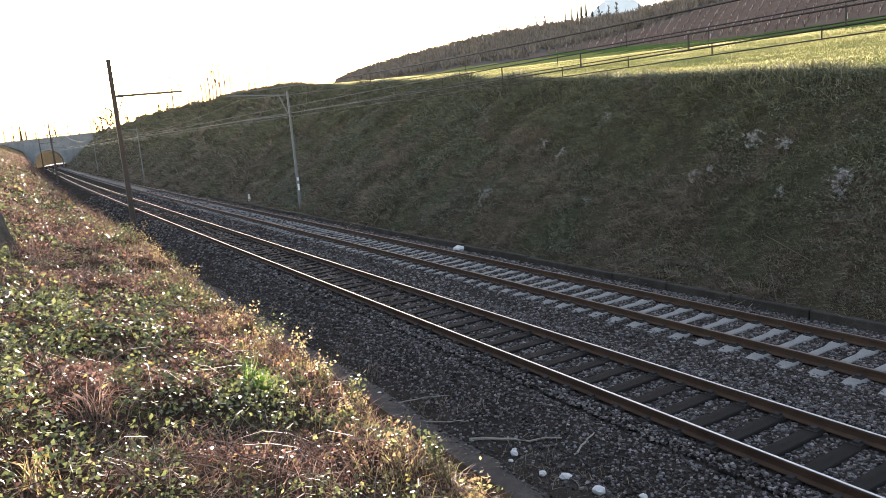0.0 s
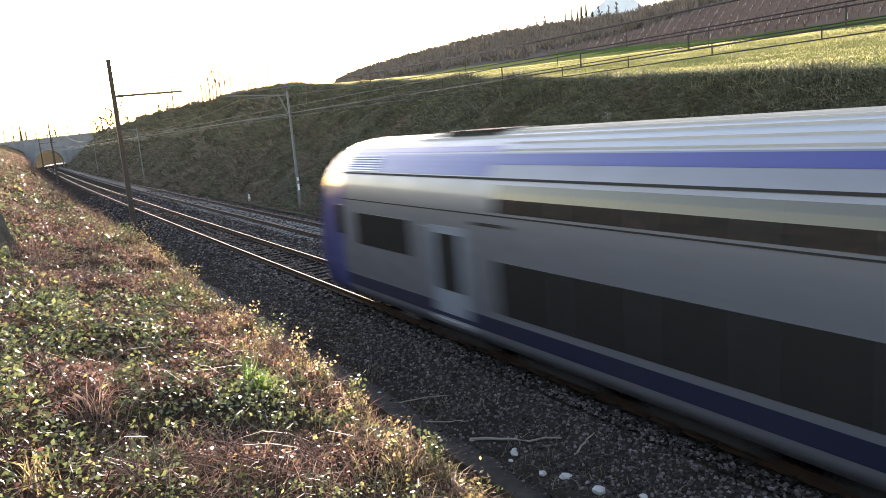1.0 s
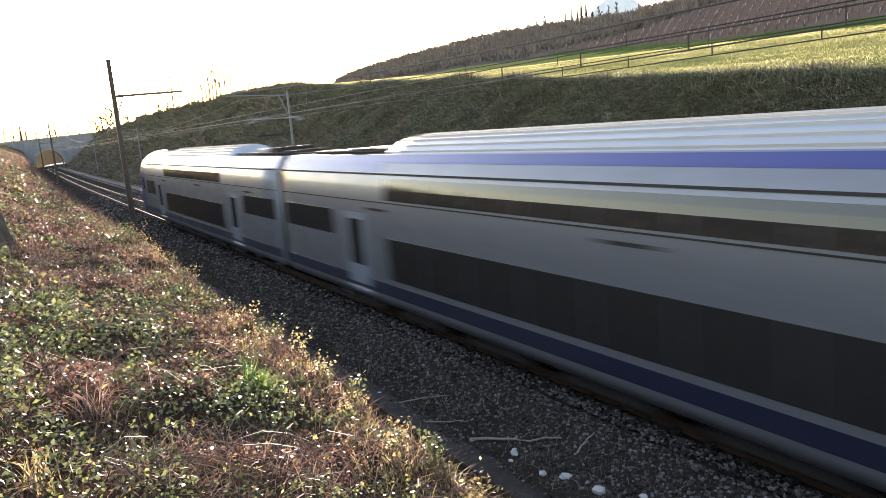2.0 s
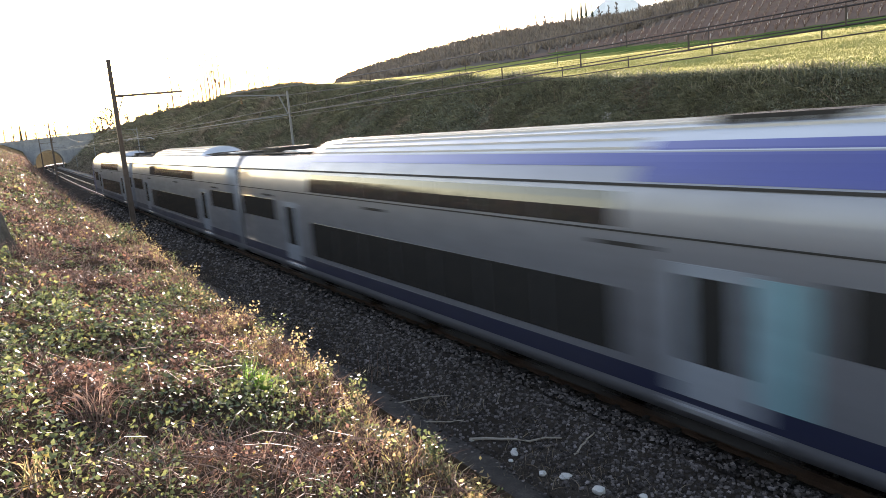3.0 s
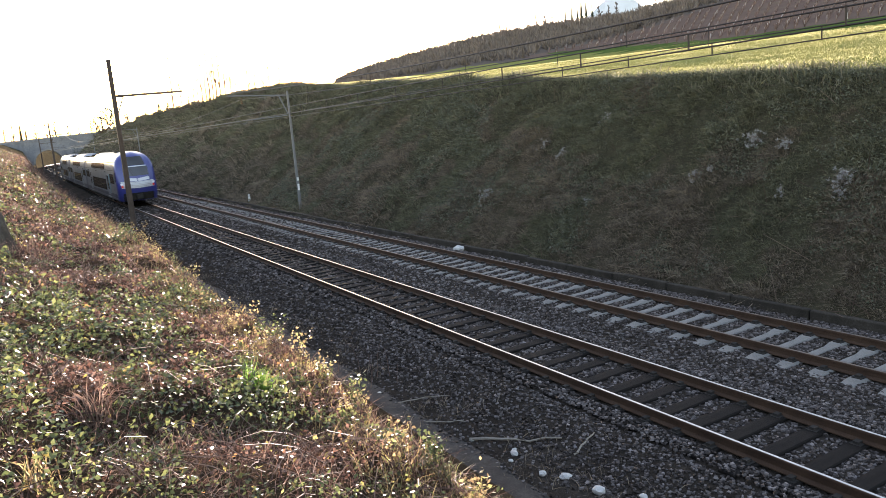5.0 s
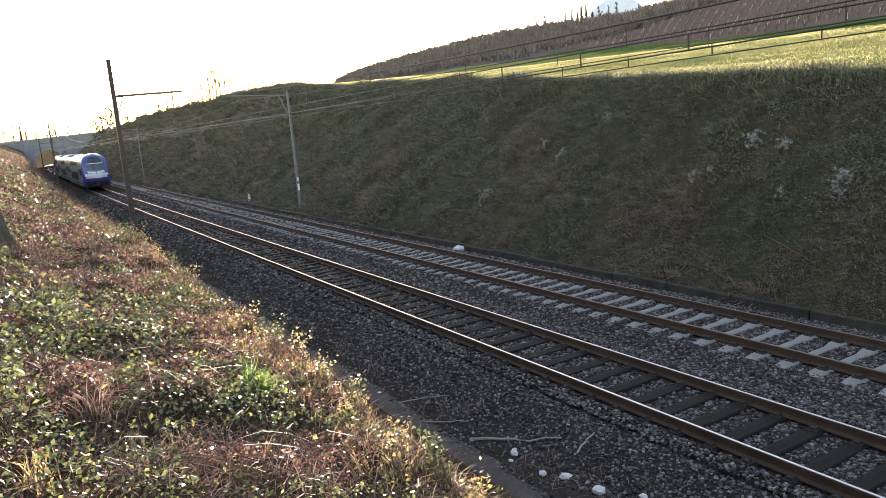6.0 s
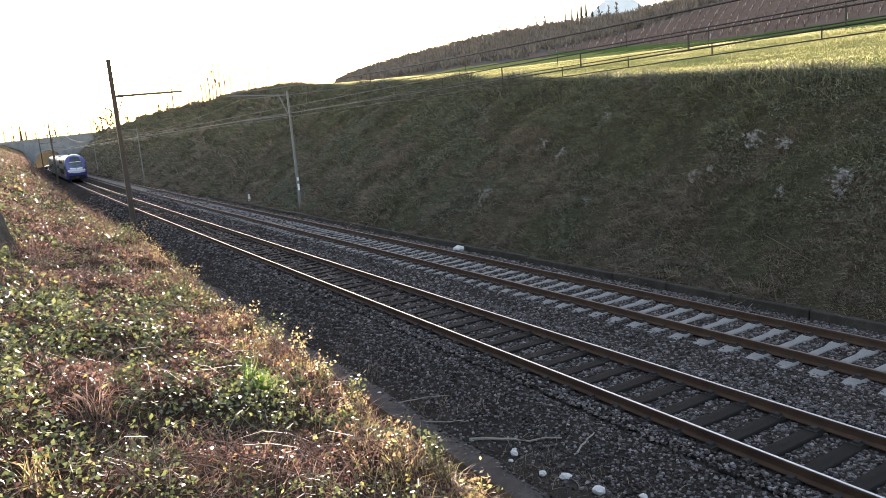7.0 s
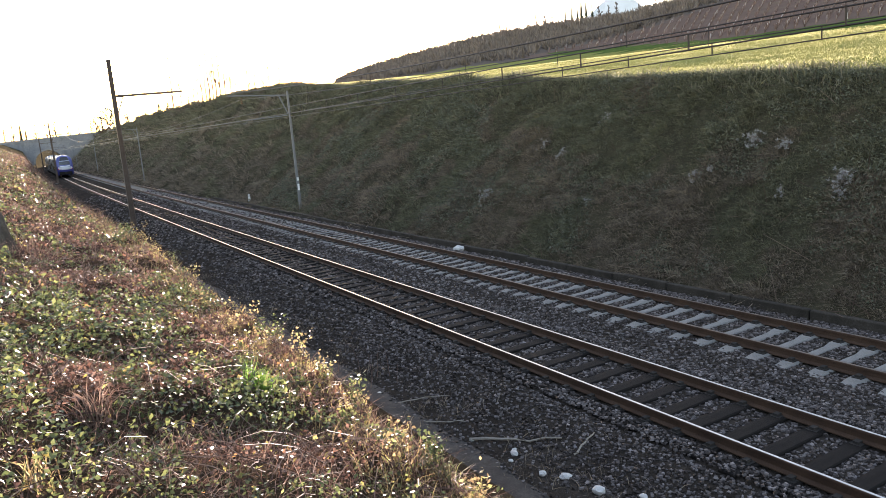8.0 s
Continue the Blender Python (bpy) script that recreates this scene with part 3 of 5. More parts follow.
def build_stones():
    rs = np.random.RandomState(11)
    bag = Bag()
    for y0, y1, density, size in ((2.5, 9, 500, 0.026), (9, 16, 330, 0.029), (16, 28, 140, 0.038), (28, 50, 48, 0.052), (50, 85, 14, 0.075)):
        for _ in range(int((y1 - y0) * 8.6 * density)):
            y = rs.uniform(y0, y1)
            x = rs.uniform(5.9, 14.5)
            if x < 6.8 and rs.uniform() > (x - 5.7) / 1.1:
                continue
            near_tie = abs(x - NEAR) < 0.98 and abs((y - 5.0 + 0.3) % 0.6 - 0.3) < 0.13
            far_tie = abs(x - FAR) < 1.12 and abs((y - 12.83 + 0.3) % 0.6 - 0.3) < 0.13
            if near_tie or far_tie or min(abs(abs(x - NEAR) - 0.7525), abs(abs(x - FAR) - 0.7525)) < 0.09:
                continue
            s = size * rs.uniform(0.55, 1.35)
            stones(bag, x + off(y), y, ballast_level(x) + s * rs.uniform(-0.1, 0.5) + (0.05 if 0.95 < abs(x - NEAR) < 1.32 else 0.0), s, rs)
    stuff("ballast_stones", bag, M_STONE, "loose grey and brown crushed ballast stones", "ballast")


build_stones()


# ---- sleepers ----
def build_sleepers():
    def bevelled(x0, y0, z0, x1, y1, z1, b):
        bm = bmesh.new()
        lo = [(x0, y0, z0), (x1, y0, z0), (x1, y1, z0), (x0, y1, z0)]
        mid = [(x, y, z1 - b) for x, y, z in lo]
        topv = [(x0 + b, y0 + b, z1), (x1 - b, y0 + b, z1), (x1 - b, y1 - b, z1), (x0 + b, y1 - b, z1)]
        r = [[bm.verts.new(p) for p in ring] for ring in (lo, mid, topv)]
        for a, c in zip(r, r[1:]):
            for k in range(4):
                bm.faces.new((a[k], a[(k + 1) % 4], c[(k + 1) % 4], c[k]))
        bm.faces.new(r[2])
        bm.faces.new(r[0][::-1])
        return bm
    wood = mesh_of("sleeper", bevelled(-1.28, -0.125, -0.33, 1.28, 0.125, -0.165, 0.015), M_TIE)
    bm = bmesh.new()
    rings = []
    for u, w, z in ((-1.25, 0.13, -0.185), (-1.0, 0.145, -0.158), (-0.5, 0.14, -0.158), (-0.25, 0.1, -0.182), (0.25, 0.1, -0.182), (0.5, 0.14, -0.158), (1.0, 0.145, -0.158), (1.25, 0.13, -0.185)):
        rings.append([bm.verts.new((u, v * w, z + d)) for v, d in ((-1.1, -0.2), (-1.0, -0.025), (-0.8, 0.0), (0.8, 0.0), (1.0, -0.025), (1.1, -0.2))])
    for a, b in zip(rings, rings[1:]):
        for k in range(6):
            bm.faces.new((a[k], a[(k + 1) % 6], b[(k + 1) % 6], b[k]))
    bm.faces.new(rings[0])
    bm.faces.new(rings[-1][::-1])
    bmesh.ops.recalc_face_normals(bm, faces=bm.faces)
    concrete = mesh_of("concrete_sleeper", bm, M_CONC)
    bm = bmesh.new()
    box(bm, -0.2, -0.08, -0.17, 0.2, 0.08, -0.152)
    for s in (-1, 1):
        v = box(bm, s * 0.12 - 0.05, -0.04, -0.155, s * 0.12 + 0.05, 0.04, -0.115)
    bmesh.ops.remove_doubles(bm, verts=bm.verts, dist=0.0001)
    clip = mesh_of("fastening", bm, P_DARK)
    rnd = random.Random(3)
    for n in range(-4, 92):
        y = 5.0 + n * 0.6
        root = tagged(new("sleeper", wood), "dark tarred wooden sleeper bedded in ballast", "sleeper", "wooden sleepers")
        root.matrix_basis = pose(NEAR + off(y) + rnd.uniform(-0.03, 0.03), y, rnd.uniform(-0.008, 0.008), 0, 0, rnd.uniform(-0.8, 0.8))
        for s in (-1, 1):
            new("fastening", clip).parent = root
            root.children[-1].location = (s * GAUGE / 2, 0, 0)
        y = 12.83 + (n - 13) * 0.6
        root = tagged(new("concrete_sleeper", concrete), "pale one-piece concrete sleeper with a waisted middle", "sleeper", "concrete sleepers")
        root.matrix_basis = pose(FAR + off(y), y, rnd.uniform(-0.006, 0.006), 0, 0, rnd.uniform(-0.5, 0.5))
        for s in (-1, 1):
            c = new("fastening", clip)
            c.parent, c.location = root, (s * GAUGE / 2, 0, 0.012)
    wood_bag, conc_bag = Bag(), Bag()
    y = 5.0 + 92 * 0.6
    while y < 300:
        x = NEAR + off(y)
        wood_bag.add([(x + a, y + b, c) for a in (-1.28, 1.28) for b in (-0.125, 0.125) for c in (-0.33, -0.165)], CUBE)
        x = FAR + off(y)
        conc_bag.add([(x + a, y + b, c) for a in (-1.08, 1.08) for b in (-0.1, 0.1) for c in (-0.33, -0.18)], CUBE)
        y += 0.6
    stuff("far_wooden_sleepers", wood_bag, M_TIE, "distant dark wooden sleepers in ballast", "sleeper")
    stuff("far_concrete_sleepers", conc_bag, M_CONC, "distant pale concrete sleepers in ballast", "sleeper")


build_sleepers()


# ---- low drain wall along the foot of the slope ----
def build_kerb():
    root = tagged(new("drain_wall"), "low mossy concrete edging along the slope's foot", "edging", kind="structure")
    rnd = random.Random(8)
    y = 1.0
    while y < 62:
        bm = bmesh.new()
        x = 14.5 + off(y) + rnd.uniform(-0.02, 0.02)
        h = -0.13 + rnd.uniform(-0.03, 0.02)
        box(bm, x, y, -0.5, x + 0.16, y + 1.97, h)
        bmesh.ops.bevel(bm, geom=bm.edges[:], offset=0.02, segments=1, affect="EDGES")
        part("edging_slab", bm, M_KERB, root)
        y += 2.0


build_kerb()


# ---- masts and overhead line ----
def build_mast(x, y, material, arm_to, label, height_m=10.1, arm_z=7.85, h0=0.17):
    x += off(y)
    mast = tagged(new("catenary_mast"), label, "mast", "overhead line masts")
    mast.location = (x, y, 0)
    bm = bmesh.new()
    h1 = h0 * 0.65
    for s in (-1, 1):
        lo = [(s * h0, -h0, -0.8), (s * h0, h0, -0.8), (s * (h0 - 0.018), h0, -0.8), (s * (h0 - 0.018), -h0, -0.8)]
        hi = [(s * h1, -h1, height_m), (s * h1, h1, height_m), (s * (h1 - 0.018), h1, height_m), (s * (h1 - 0.018), -h1, height_m)]
        a, b = [bm.verts.new(p) for p in lo], [bm.verts.new(p) for p in hi]
        for k in range(4):
            bm.faces.new((a[k], a[(k + 1) % 4], b[(k + 1) % 4], b[k]))
        bm.faces.new(b)
    a = [bm.verts.new(p) for p in ((-h0, -0.012, -0.8), (h0, -0.012, -0.8), (h0, 0.012, -0.8), (-h0, 0.012, -0.8))]
    b = [bm.verts.new(p) for p in ((-h1, -0.012, height_m), (h1, -0.012, height_m), (h1, 0.012, height_m), (-h1, 0.012, height_m))]
    for k in range(4):
        bm.faces.new((a[k], a[(k + 1) % 4], b[(k + 1) % 4], b[k]))
    bm.faces.new(b)
    bmesh.ops.recalc_face_normals(bm, faces=bm.faces)
    part("post", bm, material, mast)
    bm = bmesh.new()
    box(bm, -0.4, -0.4, -0.9, 0.4, 0.4, -0.45)
    part("footing", bm, M_CONC, mast, "concrete footing")
    d = arm_to - (x - off(y))
    s = 1 if d > 0 else -1
    bm = bmesh.new()
    tube(bm, ((s * 0.1, 0, arm_z), (d, 0, arm_z + 0.12)), 0.075 if h0 > 0.1 else 0.035, 6)
    tube(bm, ((s * 0.1, 0, arm_z - 1.1), (s * 0.55, 0, arm_z - 0.02)), 0.035, 6)
    part("arm", bm, material, mast, "horizontal bracket arm")
    reach = (NEAR if s > 0 else FAR) - (x - off(y))
    bm = bmesh.new()
    for k in range(5):
        tube(bm, ((reach, 0, arm_z - 0.04 - k * 0.07), (reach, 0, arm_z - 0.085 - k * 0.07)), 0.07 if k % 2 == 0 else 0.04, 8)
    part("insulator", bm, M_CERAM, mast, "brown ribbed insulator")
    bm = bmesh.new()
    tube(bm, ((s * 0.15, 0, 5.75), (reach - s * 0.2, 0, 5.6), (reach, 0, 5.36)), 0.025, 6)
    part("steady_arm", bm, material, mast, "thin steady arm to the wire")
    if h0 > 0.1 or y > 60:
        return
    bm = bmesh.new()
    box(bm, -0.06, -h0 - 0.03, 1.15, 0.06, -h0 - 0.005, 1.55)
    box(bm, -0.06, -h0 - 0.03, 1.75, 0.06, -h0 - 0.005, 1.95)
    part("plate", bm, M_WHITE, mast, "small white plate")


NEAR_MASTS, FAR_MASTS = (-41.0, 50.0, 143.0, 236.0, 320.0), (-29.0, 42.7, 104.0, 170.0, 236.0, 320.0)
for _y in NEAR_MASTS[1:4]:
    build_mast(6.42, _y, M_MAST, 10.6, "tall brown steel overhead line mast with bracket arm")
for _y in FAR_MASTS[1:5]:
    build_mast(15.2, _y, M_GALV, 11.6, "slim grey overhead line mast beside the slope", 7.2, 6.95, 0.075)


def build_line(x, masts, mid, top, aux, low, short, tall, label):
    root = tagged(new("overhead_line"), label, "wire", "overhead lines")

    def carrier(y):
        for a, b in zip(masts, masts[1:]):
            if y <= b:
                u = (y - (a + b) / 2) / ((b - a) / 2)
                return mid + (top - mid) * u * u
        return top

    def run(name, level, r, words):
        bm = bmesh.new()
        pts, y = [], -35.0
        while y < 318:
            pts.append((x + off(y), y, level(y)))
            y += 1.5 if y < 60 else 4.0
        tube(bm, pts, r, 5)
        part(name, bm, M_WIRE, root, words)
    run("carrier_wire", carrier, 0.013, "sagging bare carrier cable")
    run("auxiliary_wire", lambda y: aux + 0.05 * math.sin(y * 0.1), 0.011, "middle bare wire")
    run("contact_wire", lambda y: low, 0.012, "straight contact wire")
    # hangers: long ones to the carrier, short ones between the two lower wires
    for first, step, r in ((tall, 4.6, 0.007), (short, 2.26, 0.013)):
        y = first
        while y < 60:
            bm = bmesh.new()
            tube(bm, ((x + off(y), y, low if step < 3 else aux), (x + off(y), y, aux + 0.04 if step < 3 else carrier(y))), r, 4)
            part("dropper", bm, M_WIRE, root)
            y += step


build_line(NEAR, NEAR_MASTS, 5.84, 7.78, 5.49, 5.3, 0.37, -0.85, "sagging catenary wires over the nearer track")
build_line(FAR, FAR_MASTS, 6.0, 6.85, 5.64, 5.45, 0.68, 0.6, "sagging catenary wires over the farther track")


# ---- masonry road bridge ----
def build_bridge():
    root = tagged(new("road_bridge"), "grey masonry arch bridge carrying a road over the line", "bridge")
    ax, hw, spring, rise = 13.9, 4.55, 1.6, 4.6

    def crown(x):
        u = min(1.0, abs(x - ax) / hw)
        return spring + rise * math.sqrt(max(0.0, 1 - u * u))

    def top(x):
        return 9.2 + (x + 2) * 0.042
    xs = [-14, -6, 0, 5] + [ax - hw] + [ax + hw * math.sin(radians(a)) for a in range(-80, 81, 10)] + [ax + hw, 22, 28, 40, 55]
    bm = bmesh.new()
    y0, y1 = BRIDGE_Y, BRIDGE_Y + 8
    cols = []
    for x in xs:
        inside = abs(x - ax) <= hw + 1e-6
        b = crown(x) if inside else -1.0
        cols.append([bm.verts.new((x, y, z)) for y in (y0, y1) for z in (b, top(x))])
    for i in range(len(xs) - 1):
        a, b = cols[i], cols[i + 1]
        bm.faces.new((a[0], b[0], b[1], a[1]))
        bm.faces.new((b[2], a[2], a[3], b[3]))
        bm.faces.new((a[1], b[1], b[3], a[3]))
        bm.faces.new((b[0], a[0], a[2], b[2]))
    for x, s in ((ax - hw, 1), (ax + hw, -1)):
        q = [bm.verts.new(p) for p in ((x, y0, -1), (x, y1, -1), (x, y1, spring), (x, y0, spring))]
        bm.faces.new(q if s > 0 else q[::-1])
    part("masonry", bm, M_BRIDGE, root)
    bm = bmesh.new()
    for k in range(18):
        a0, a1 = math.pi * k / 18, math.pi * (k + 1) / 18
        q = [(ax + math.cos(a) * (hw + d), y0 - 0.08, spring + math.sin(a) * (rise + d)) for a, d in ((a0, 0.0), (a1, 0.0), (a1, 0.55), (a0, 0.55))]
        f = [bm.verts.new(p) for p in q]
        g = [bm.verts.new((p[0], y0 + 0.05, p[2])) for p in q]
        bm.faces.new(f)
        for j in range(4):
            bm.faces.new((f[j], g[j], g[(j + 1) % 4], f[(j + 1) % 4]))
    bmesh.ops.recalc_face_normals(bm, faces=bm.faces)
    part("arch_ring", bm, varied("pale dressed arch stone", ((0.3, (0.2, 0.19, 0.18)), (0.7, (0.32, 0.3, 0.28))), 1, 6), root, "ring of dressed arch stones")
    for yy in (y0 - 0.2, y1 - 0.3):
        bm = bmesh.new()
        pr = [(x, top(x)) for x in (-14, 0, 14, 28, 55)]
        for (xa, za), (xb, zb) in zip(pr, pr[1:]):
            v = [bm.verts.new(p) for p in ((xa, yy, za), (xb, yy, zb), (xb, yy + 0.5, zb), (xa, yy + 0.5, za), (xa, yy, za + 0.95), (xb, yy, zb + 0.95), (xb, yy + 0.5, zb + 0.95), (xa, yy + 0.5, za + 0.95))]
            for q in ((3, 2, 1, 0), (4, 5, 6, 7), (0, 1, 5, 4), (1, 2, 6, 5), (2, 3, 7, 6), (3, 0, 4, 7)):
                bm.faces.new([v[i] for i in q])
        part("parapet", bm, M_BRIDGE, root, "low solid stone parapet")
    for k in range(9):
        bm = bmesh.new()
        x = 14 + k * 2.2
        tube(bm, ((x, y0 + 0.1, top(x) + 0.9), (x, y0 + 0.1, top(x) + 1.9)), 0.04, 5)
        tube(bm, ((x, y0 + 0.1, top(x) + 1.85), (x + 2.2, y0 + 0.1, top(x + 2.2) + 1.85)), 0.035, 5)
        part("railing", bm, M_GALV, root, "pale steel railing")
    for x in (5.5, 22.0):
        bm = bmesh.new()
        box(bm, x - 0.6, y0 - 0.5, -1, x + 0.6, y0 + 0.1, top(x) - 0.2)
        part("pilaster", bm, M_BRIDGE, root)


build_bridge()


# ---- small lineside things ----
def pebble(x, y, size, label, material=None, seed=1, name="stone"):
    rs = random.Random(seed)
    bm = bmesh.new()
    bmesh.ops.create_icosphere(bm, subdivisions=2, radius=size)
    for v in bm.verts:
        n = noise.noise(v.co * (1.6 / size) + Vector((seed, 0, 0)))
        v.co *= 1 + 0.3 * n
        v.co.z *= 0.65
        v.co.x *= 1.25
    xr = x - off(y)
    base = ballast_level(xr) if xr > 5.5 else height(x, y)
    if xr > 14.4:
        base = max(height(x, y), -0.34)
    ob = part(name, bm, material or M_PALE)
    ob.matrix_basis = pose(x, y, base + size * 0.4, 0, 0, rs.uniform(0, 360))
    return tagged(ob, label, "stone", "loose stones")


for _k, (_x, _y, _s) in enumerate(((5.89, 7.65, 0.055), (6.05, 7.34, 0.07), (6.12, 6.74, 0.085), (5.95, 8.41, 0.06), (6.02, 8.5, 0.04), (5.8, 8.3, 0.035), (5.75, 9.3, 0.04), (6.4, 6.2, 0.05), (5.55, 12.3, 0.045))):
    pebble(_x, _y, _s, "pale rounded limestone lying on the gravel", seed=_k + 1)
pebble(14.25, 22.9, 0.2, "large pale boulder beside the drain wall", seed=31, name="boulder")


def build_stick(p, q, r, label, seed):
    rnd = random.Random(seed)
    p, q = Vector(p), Vector(q)
    pts = []
    for i in range(7):
        c = p.lerp(q, i / 6)
        c += Vector((rnd.uniform(-0.03, 0.03), rnd.uniform(-0.03, 0.03), 0))
        c.z = max(ballast_level(c.x - off(c.y)) if c.x > 5.5 else height(c.x, c.y), -0.62) + r + (0.02 if 0 < i < 6 else 0.0)
        pts.append(c)
    bm = bmesh.new()
    tube(bm, pts, [r * (1 - 0.09 * i) for i in range(7)], 6)
    return tagged(part("fallen_branch", bm, varied("bleached dead wood", ((0.3, (0.18, 0.15, 0.12)), (0.7, (0.35, 0.31, 0.26))), 3, 40, bump=0.3)), label, "branch", "fallen branches")


build_stick((5.75, 9.3, 0), (6.6, 8.1, 0), 0.028, "long bleached fallen branch on gravel", 1)
build_stick((6.45, 7.6, 0), (6.95, 7.7, 0), 0.02, "short pale broken branch on gravel", 2)
build_stick((5.5, 10.5, 0), (6.0, 9.9, 0), 0.018, "thin dry fallen branch on gravel", 3)
build_stick((5.6, 11.6, 0), (6.4, 11.0, 0), 0.014, "thin dry fallen branch on gravel", 4)


def build_marker(x, y):
    root = tagged(new("marker_post"), "short white lineside marker post by the slope", "post")
    root.location = (x, y, height(x, y))
    bm = bmesh.new()
    box(bm, -0.075, -0.06, -0.2, 0.075, 0.06, 0.5)
    bmesh.ops.bevel(bm, geom=bm.edges[:], offset=0.03, segments=2, affect="EDGES")
    part("post", bm, M_WHITE, root)
    bm = bmesh.new()
    box(bm, -0.08, -0.065, 0.34, 0.08, 0.065, 0.39)
    part("stripe", bm, P_DARK, root, "dark stripe")


build_marker(15.1 + off(53.5), 53.5)


# ---- plants ----
def leafy(name, stops, rough, trans, spec=0.1, scale=3.0):
    return varied(name, stops, scale, 60, rough=rough, spec=spec, island=True, bump=0, translucent=trans)


V_GREEN = leafy("bramble leaf", ((0.1, (0.03, 0.042, 0.018)), (0.5, (0.07, 0.09, 0.036)), (0.9, (0.21, 0.23, 0.085))), 0.36, 0.42, 0.5)
V_YELLOW = leafy("yellowed leaf", ((0.2, (0.3, 0.24, 0.07)), (0.6, (0.46, 0.4, 0.14)), (0.9, (0.38, 0.18, 0.08))), 0.45, 0.5)
V_BROWN = leafy("dead leaf", ((0.15, (0.04, 0.022, 0.018)), (0.5, (0.14, 0.072, 0.052)), (0.8, (0.26, 0.16, 0.12)), (0.95, (0.36, 0.13, 0.06))), 0.4, 0.38, 0.45)
V_STALK = leafy("dry stalk", ((0.15, (0.04, 0.025, 0.021)), (0.5, (0.125, 0.072, 0.056)), (0.85, (0.28, 0.2, 0.155))), 0.6, 0.3, 0.25)
V_STRAW = leafy("golden dry grass", ((0.15, (0.2, 0.14, 0.075)), (0.5, (0.36, 0.27, 0.14)), (0.85, (0.27, 0.27, 0.11))), 0.5, 0.5)
V_FRESH = leafy("fresh grass", ((0.2, (0.09, 0.18, 0.035)), (0.8, (0.17, 0.28, 0.07))), 0.45, 0.5)
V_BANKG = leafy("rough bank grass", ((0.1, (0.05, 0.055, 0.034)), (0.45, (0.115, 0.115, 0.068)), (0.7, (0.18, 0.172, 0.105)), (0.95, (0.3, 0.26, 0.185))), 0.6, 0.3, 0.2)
V_SLOPE = leafy("dull bramble leaf", ((0.1, (0.045, 0.05, 0.034)), (0.5, (0.1, 0.11, 0.068)), (0.9, (0.2, 0.19, 0.14))), 0.5, 0.3, 0.3)
V_BANKD = leafy("withered bank grass", ((0.1, (0.07, 0.053, 0.04)), (0.5, (0.17, 0.13, 0.095)), (0.9, (0.32, 0.26, 0.19))), 0.6, 0.3, 0.2)
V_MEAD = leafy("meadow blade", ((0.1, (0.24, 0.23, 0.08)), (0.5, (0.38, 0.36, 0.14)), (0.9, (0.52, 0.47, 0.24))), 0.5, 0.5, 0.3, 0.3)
V_FLUFF = leafy("old man's beard seed fluff", ((0.2, (0.22, 0.21, 0.2)), (0.8, (0.42, 0.41, 0.4))), 0.9, 0.4, 0.1)
V_VINE = leafy("bare vine wood", ((0.2, (0.09, 0.055, 0.045)), (0.8, (0.24, 0.16, 0.13))), 0.7, 0.1, 0.2, 0.1)
V_POST = leafy("pale vineyard post", ((0.2, (0.3, 0.26, 0.24)), (0.8, (0.6, 0.55, 0.52))), 0.6, 0.0, 0.3)
V_TWIG = leafy("winter twigs", ((0.2, (0.06, 0.045, 0.038)), (0.8, (0.15, 0.115, 0.09))), 0.8, 0.0, 0.2)
# the hill's twigs: lighter than V_TWIG, with distance haze in the colour
V_HAZE = leafy("twigs paled by haze", ((0.2, (0.11, 0.088, 0.072)), (0.8, (0.2, 0.16, 0.13))), 0.8, 0.0, 0.2)
V_FIR = leafy("dark evergreen needles", ((0.2, (0.015, 0.025, 0.012)), (0.8, (0.045, 0.06, 0.028))), 0.7, 0.15, 0.2)

RS = np.random.RandomState(21)


def link_mesh(name, verts, faces, material):
    """A mesh from arrays of points and of equal-sized faces."""
    me = bpy.data.meshes.new(name)
    n, k = faces.shape
    me.vertices.add(len(verts))
    me.vertices.foreach_set("co", np.ascontiguousarray(verts, dtype=np.float32).ravel())
    me.loops.add(n * k)
    me.loops.foreach_set("vertex_index", np.ascontiguousarray(faces, dtype=np.int32).ravel())
    me.polygons.add(n)
    me.polygons.foreach_set("loop_start", np.arange(0, n * k, k, dtype=np.int32))
    me.update(calc_edges=True)
    me.materials.append(material)
    return me


def blades(name, base, lean, length, width, material, droop=0.35):
    """Bent tapering blades: base points, unit lean directions, lengths and widths."""
    n = len(base)
    side = np.cross(lean, RS.normal(size=(n, 3)))
    side /= np.linalg.norm(side, axis=1)[:, None] + 1e-9
    w = (width / 2)[:, None] * side
    out = lean * (1, 1, 0)
    mid = base + lean * (length * 0.55)[:, None]
    tip = base + lean * length[:, None] + out * (length * droop)[:, None] - np.array((0, 0, 1.0)) * (length * droop * 0.5)[:, None]
    verts = np.stack([base - w, base + w, mid + w * 0.75, mid - w * 0.75, tip], 1).reshape(-1, 3)
    i = np.arange(n)[:, None] * 5
    faces = np.concatenate([i + np.array((0, 1, 2)), i + np.array((0, 2, 3)), i + np.array((3, 2, 4))])
    return link_mesh(name, verts, faces, material)


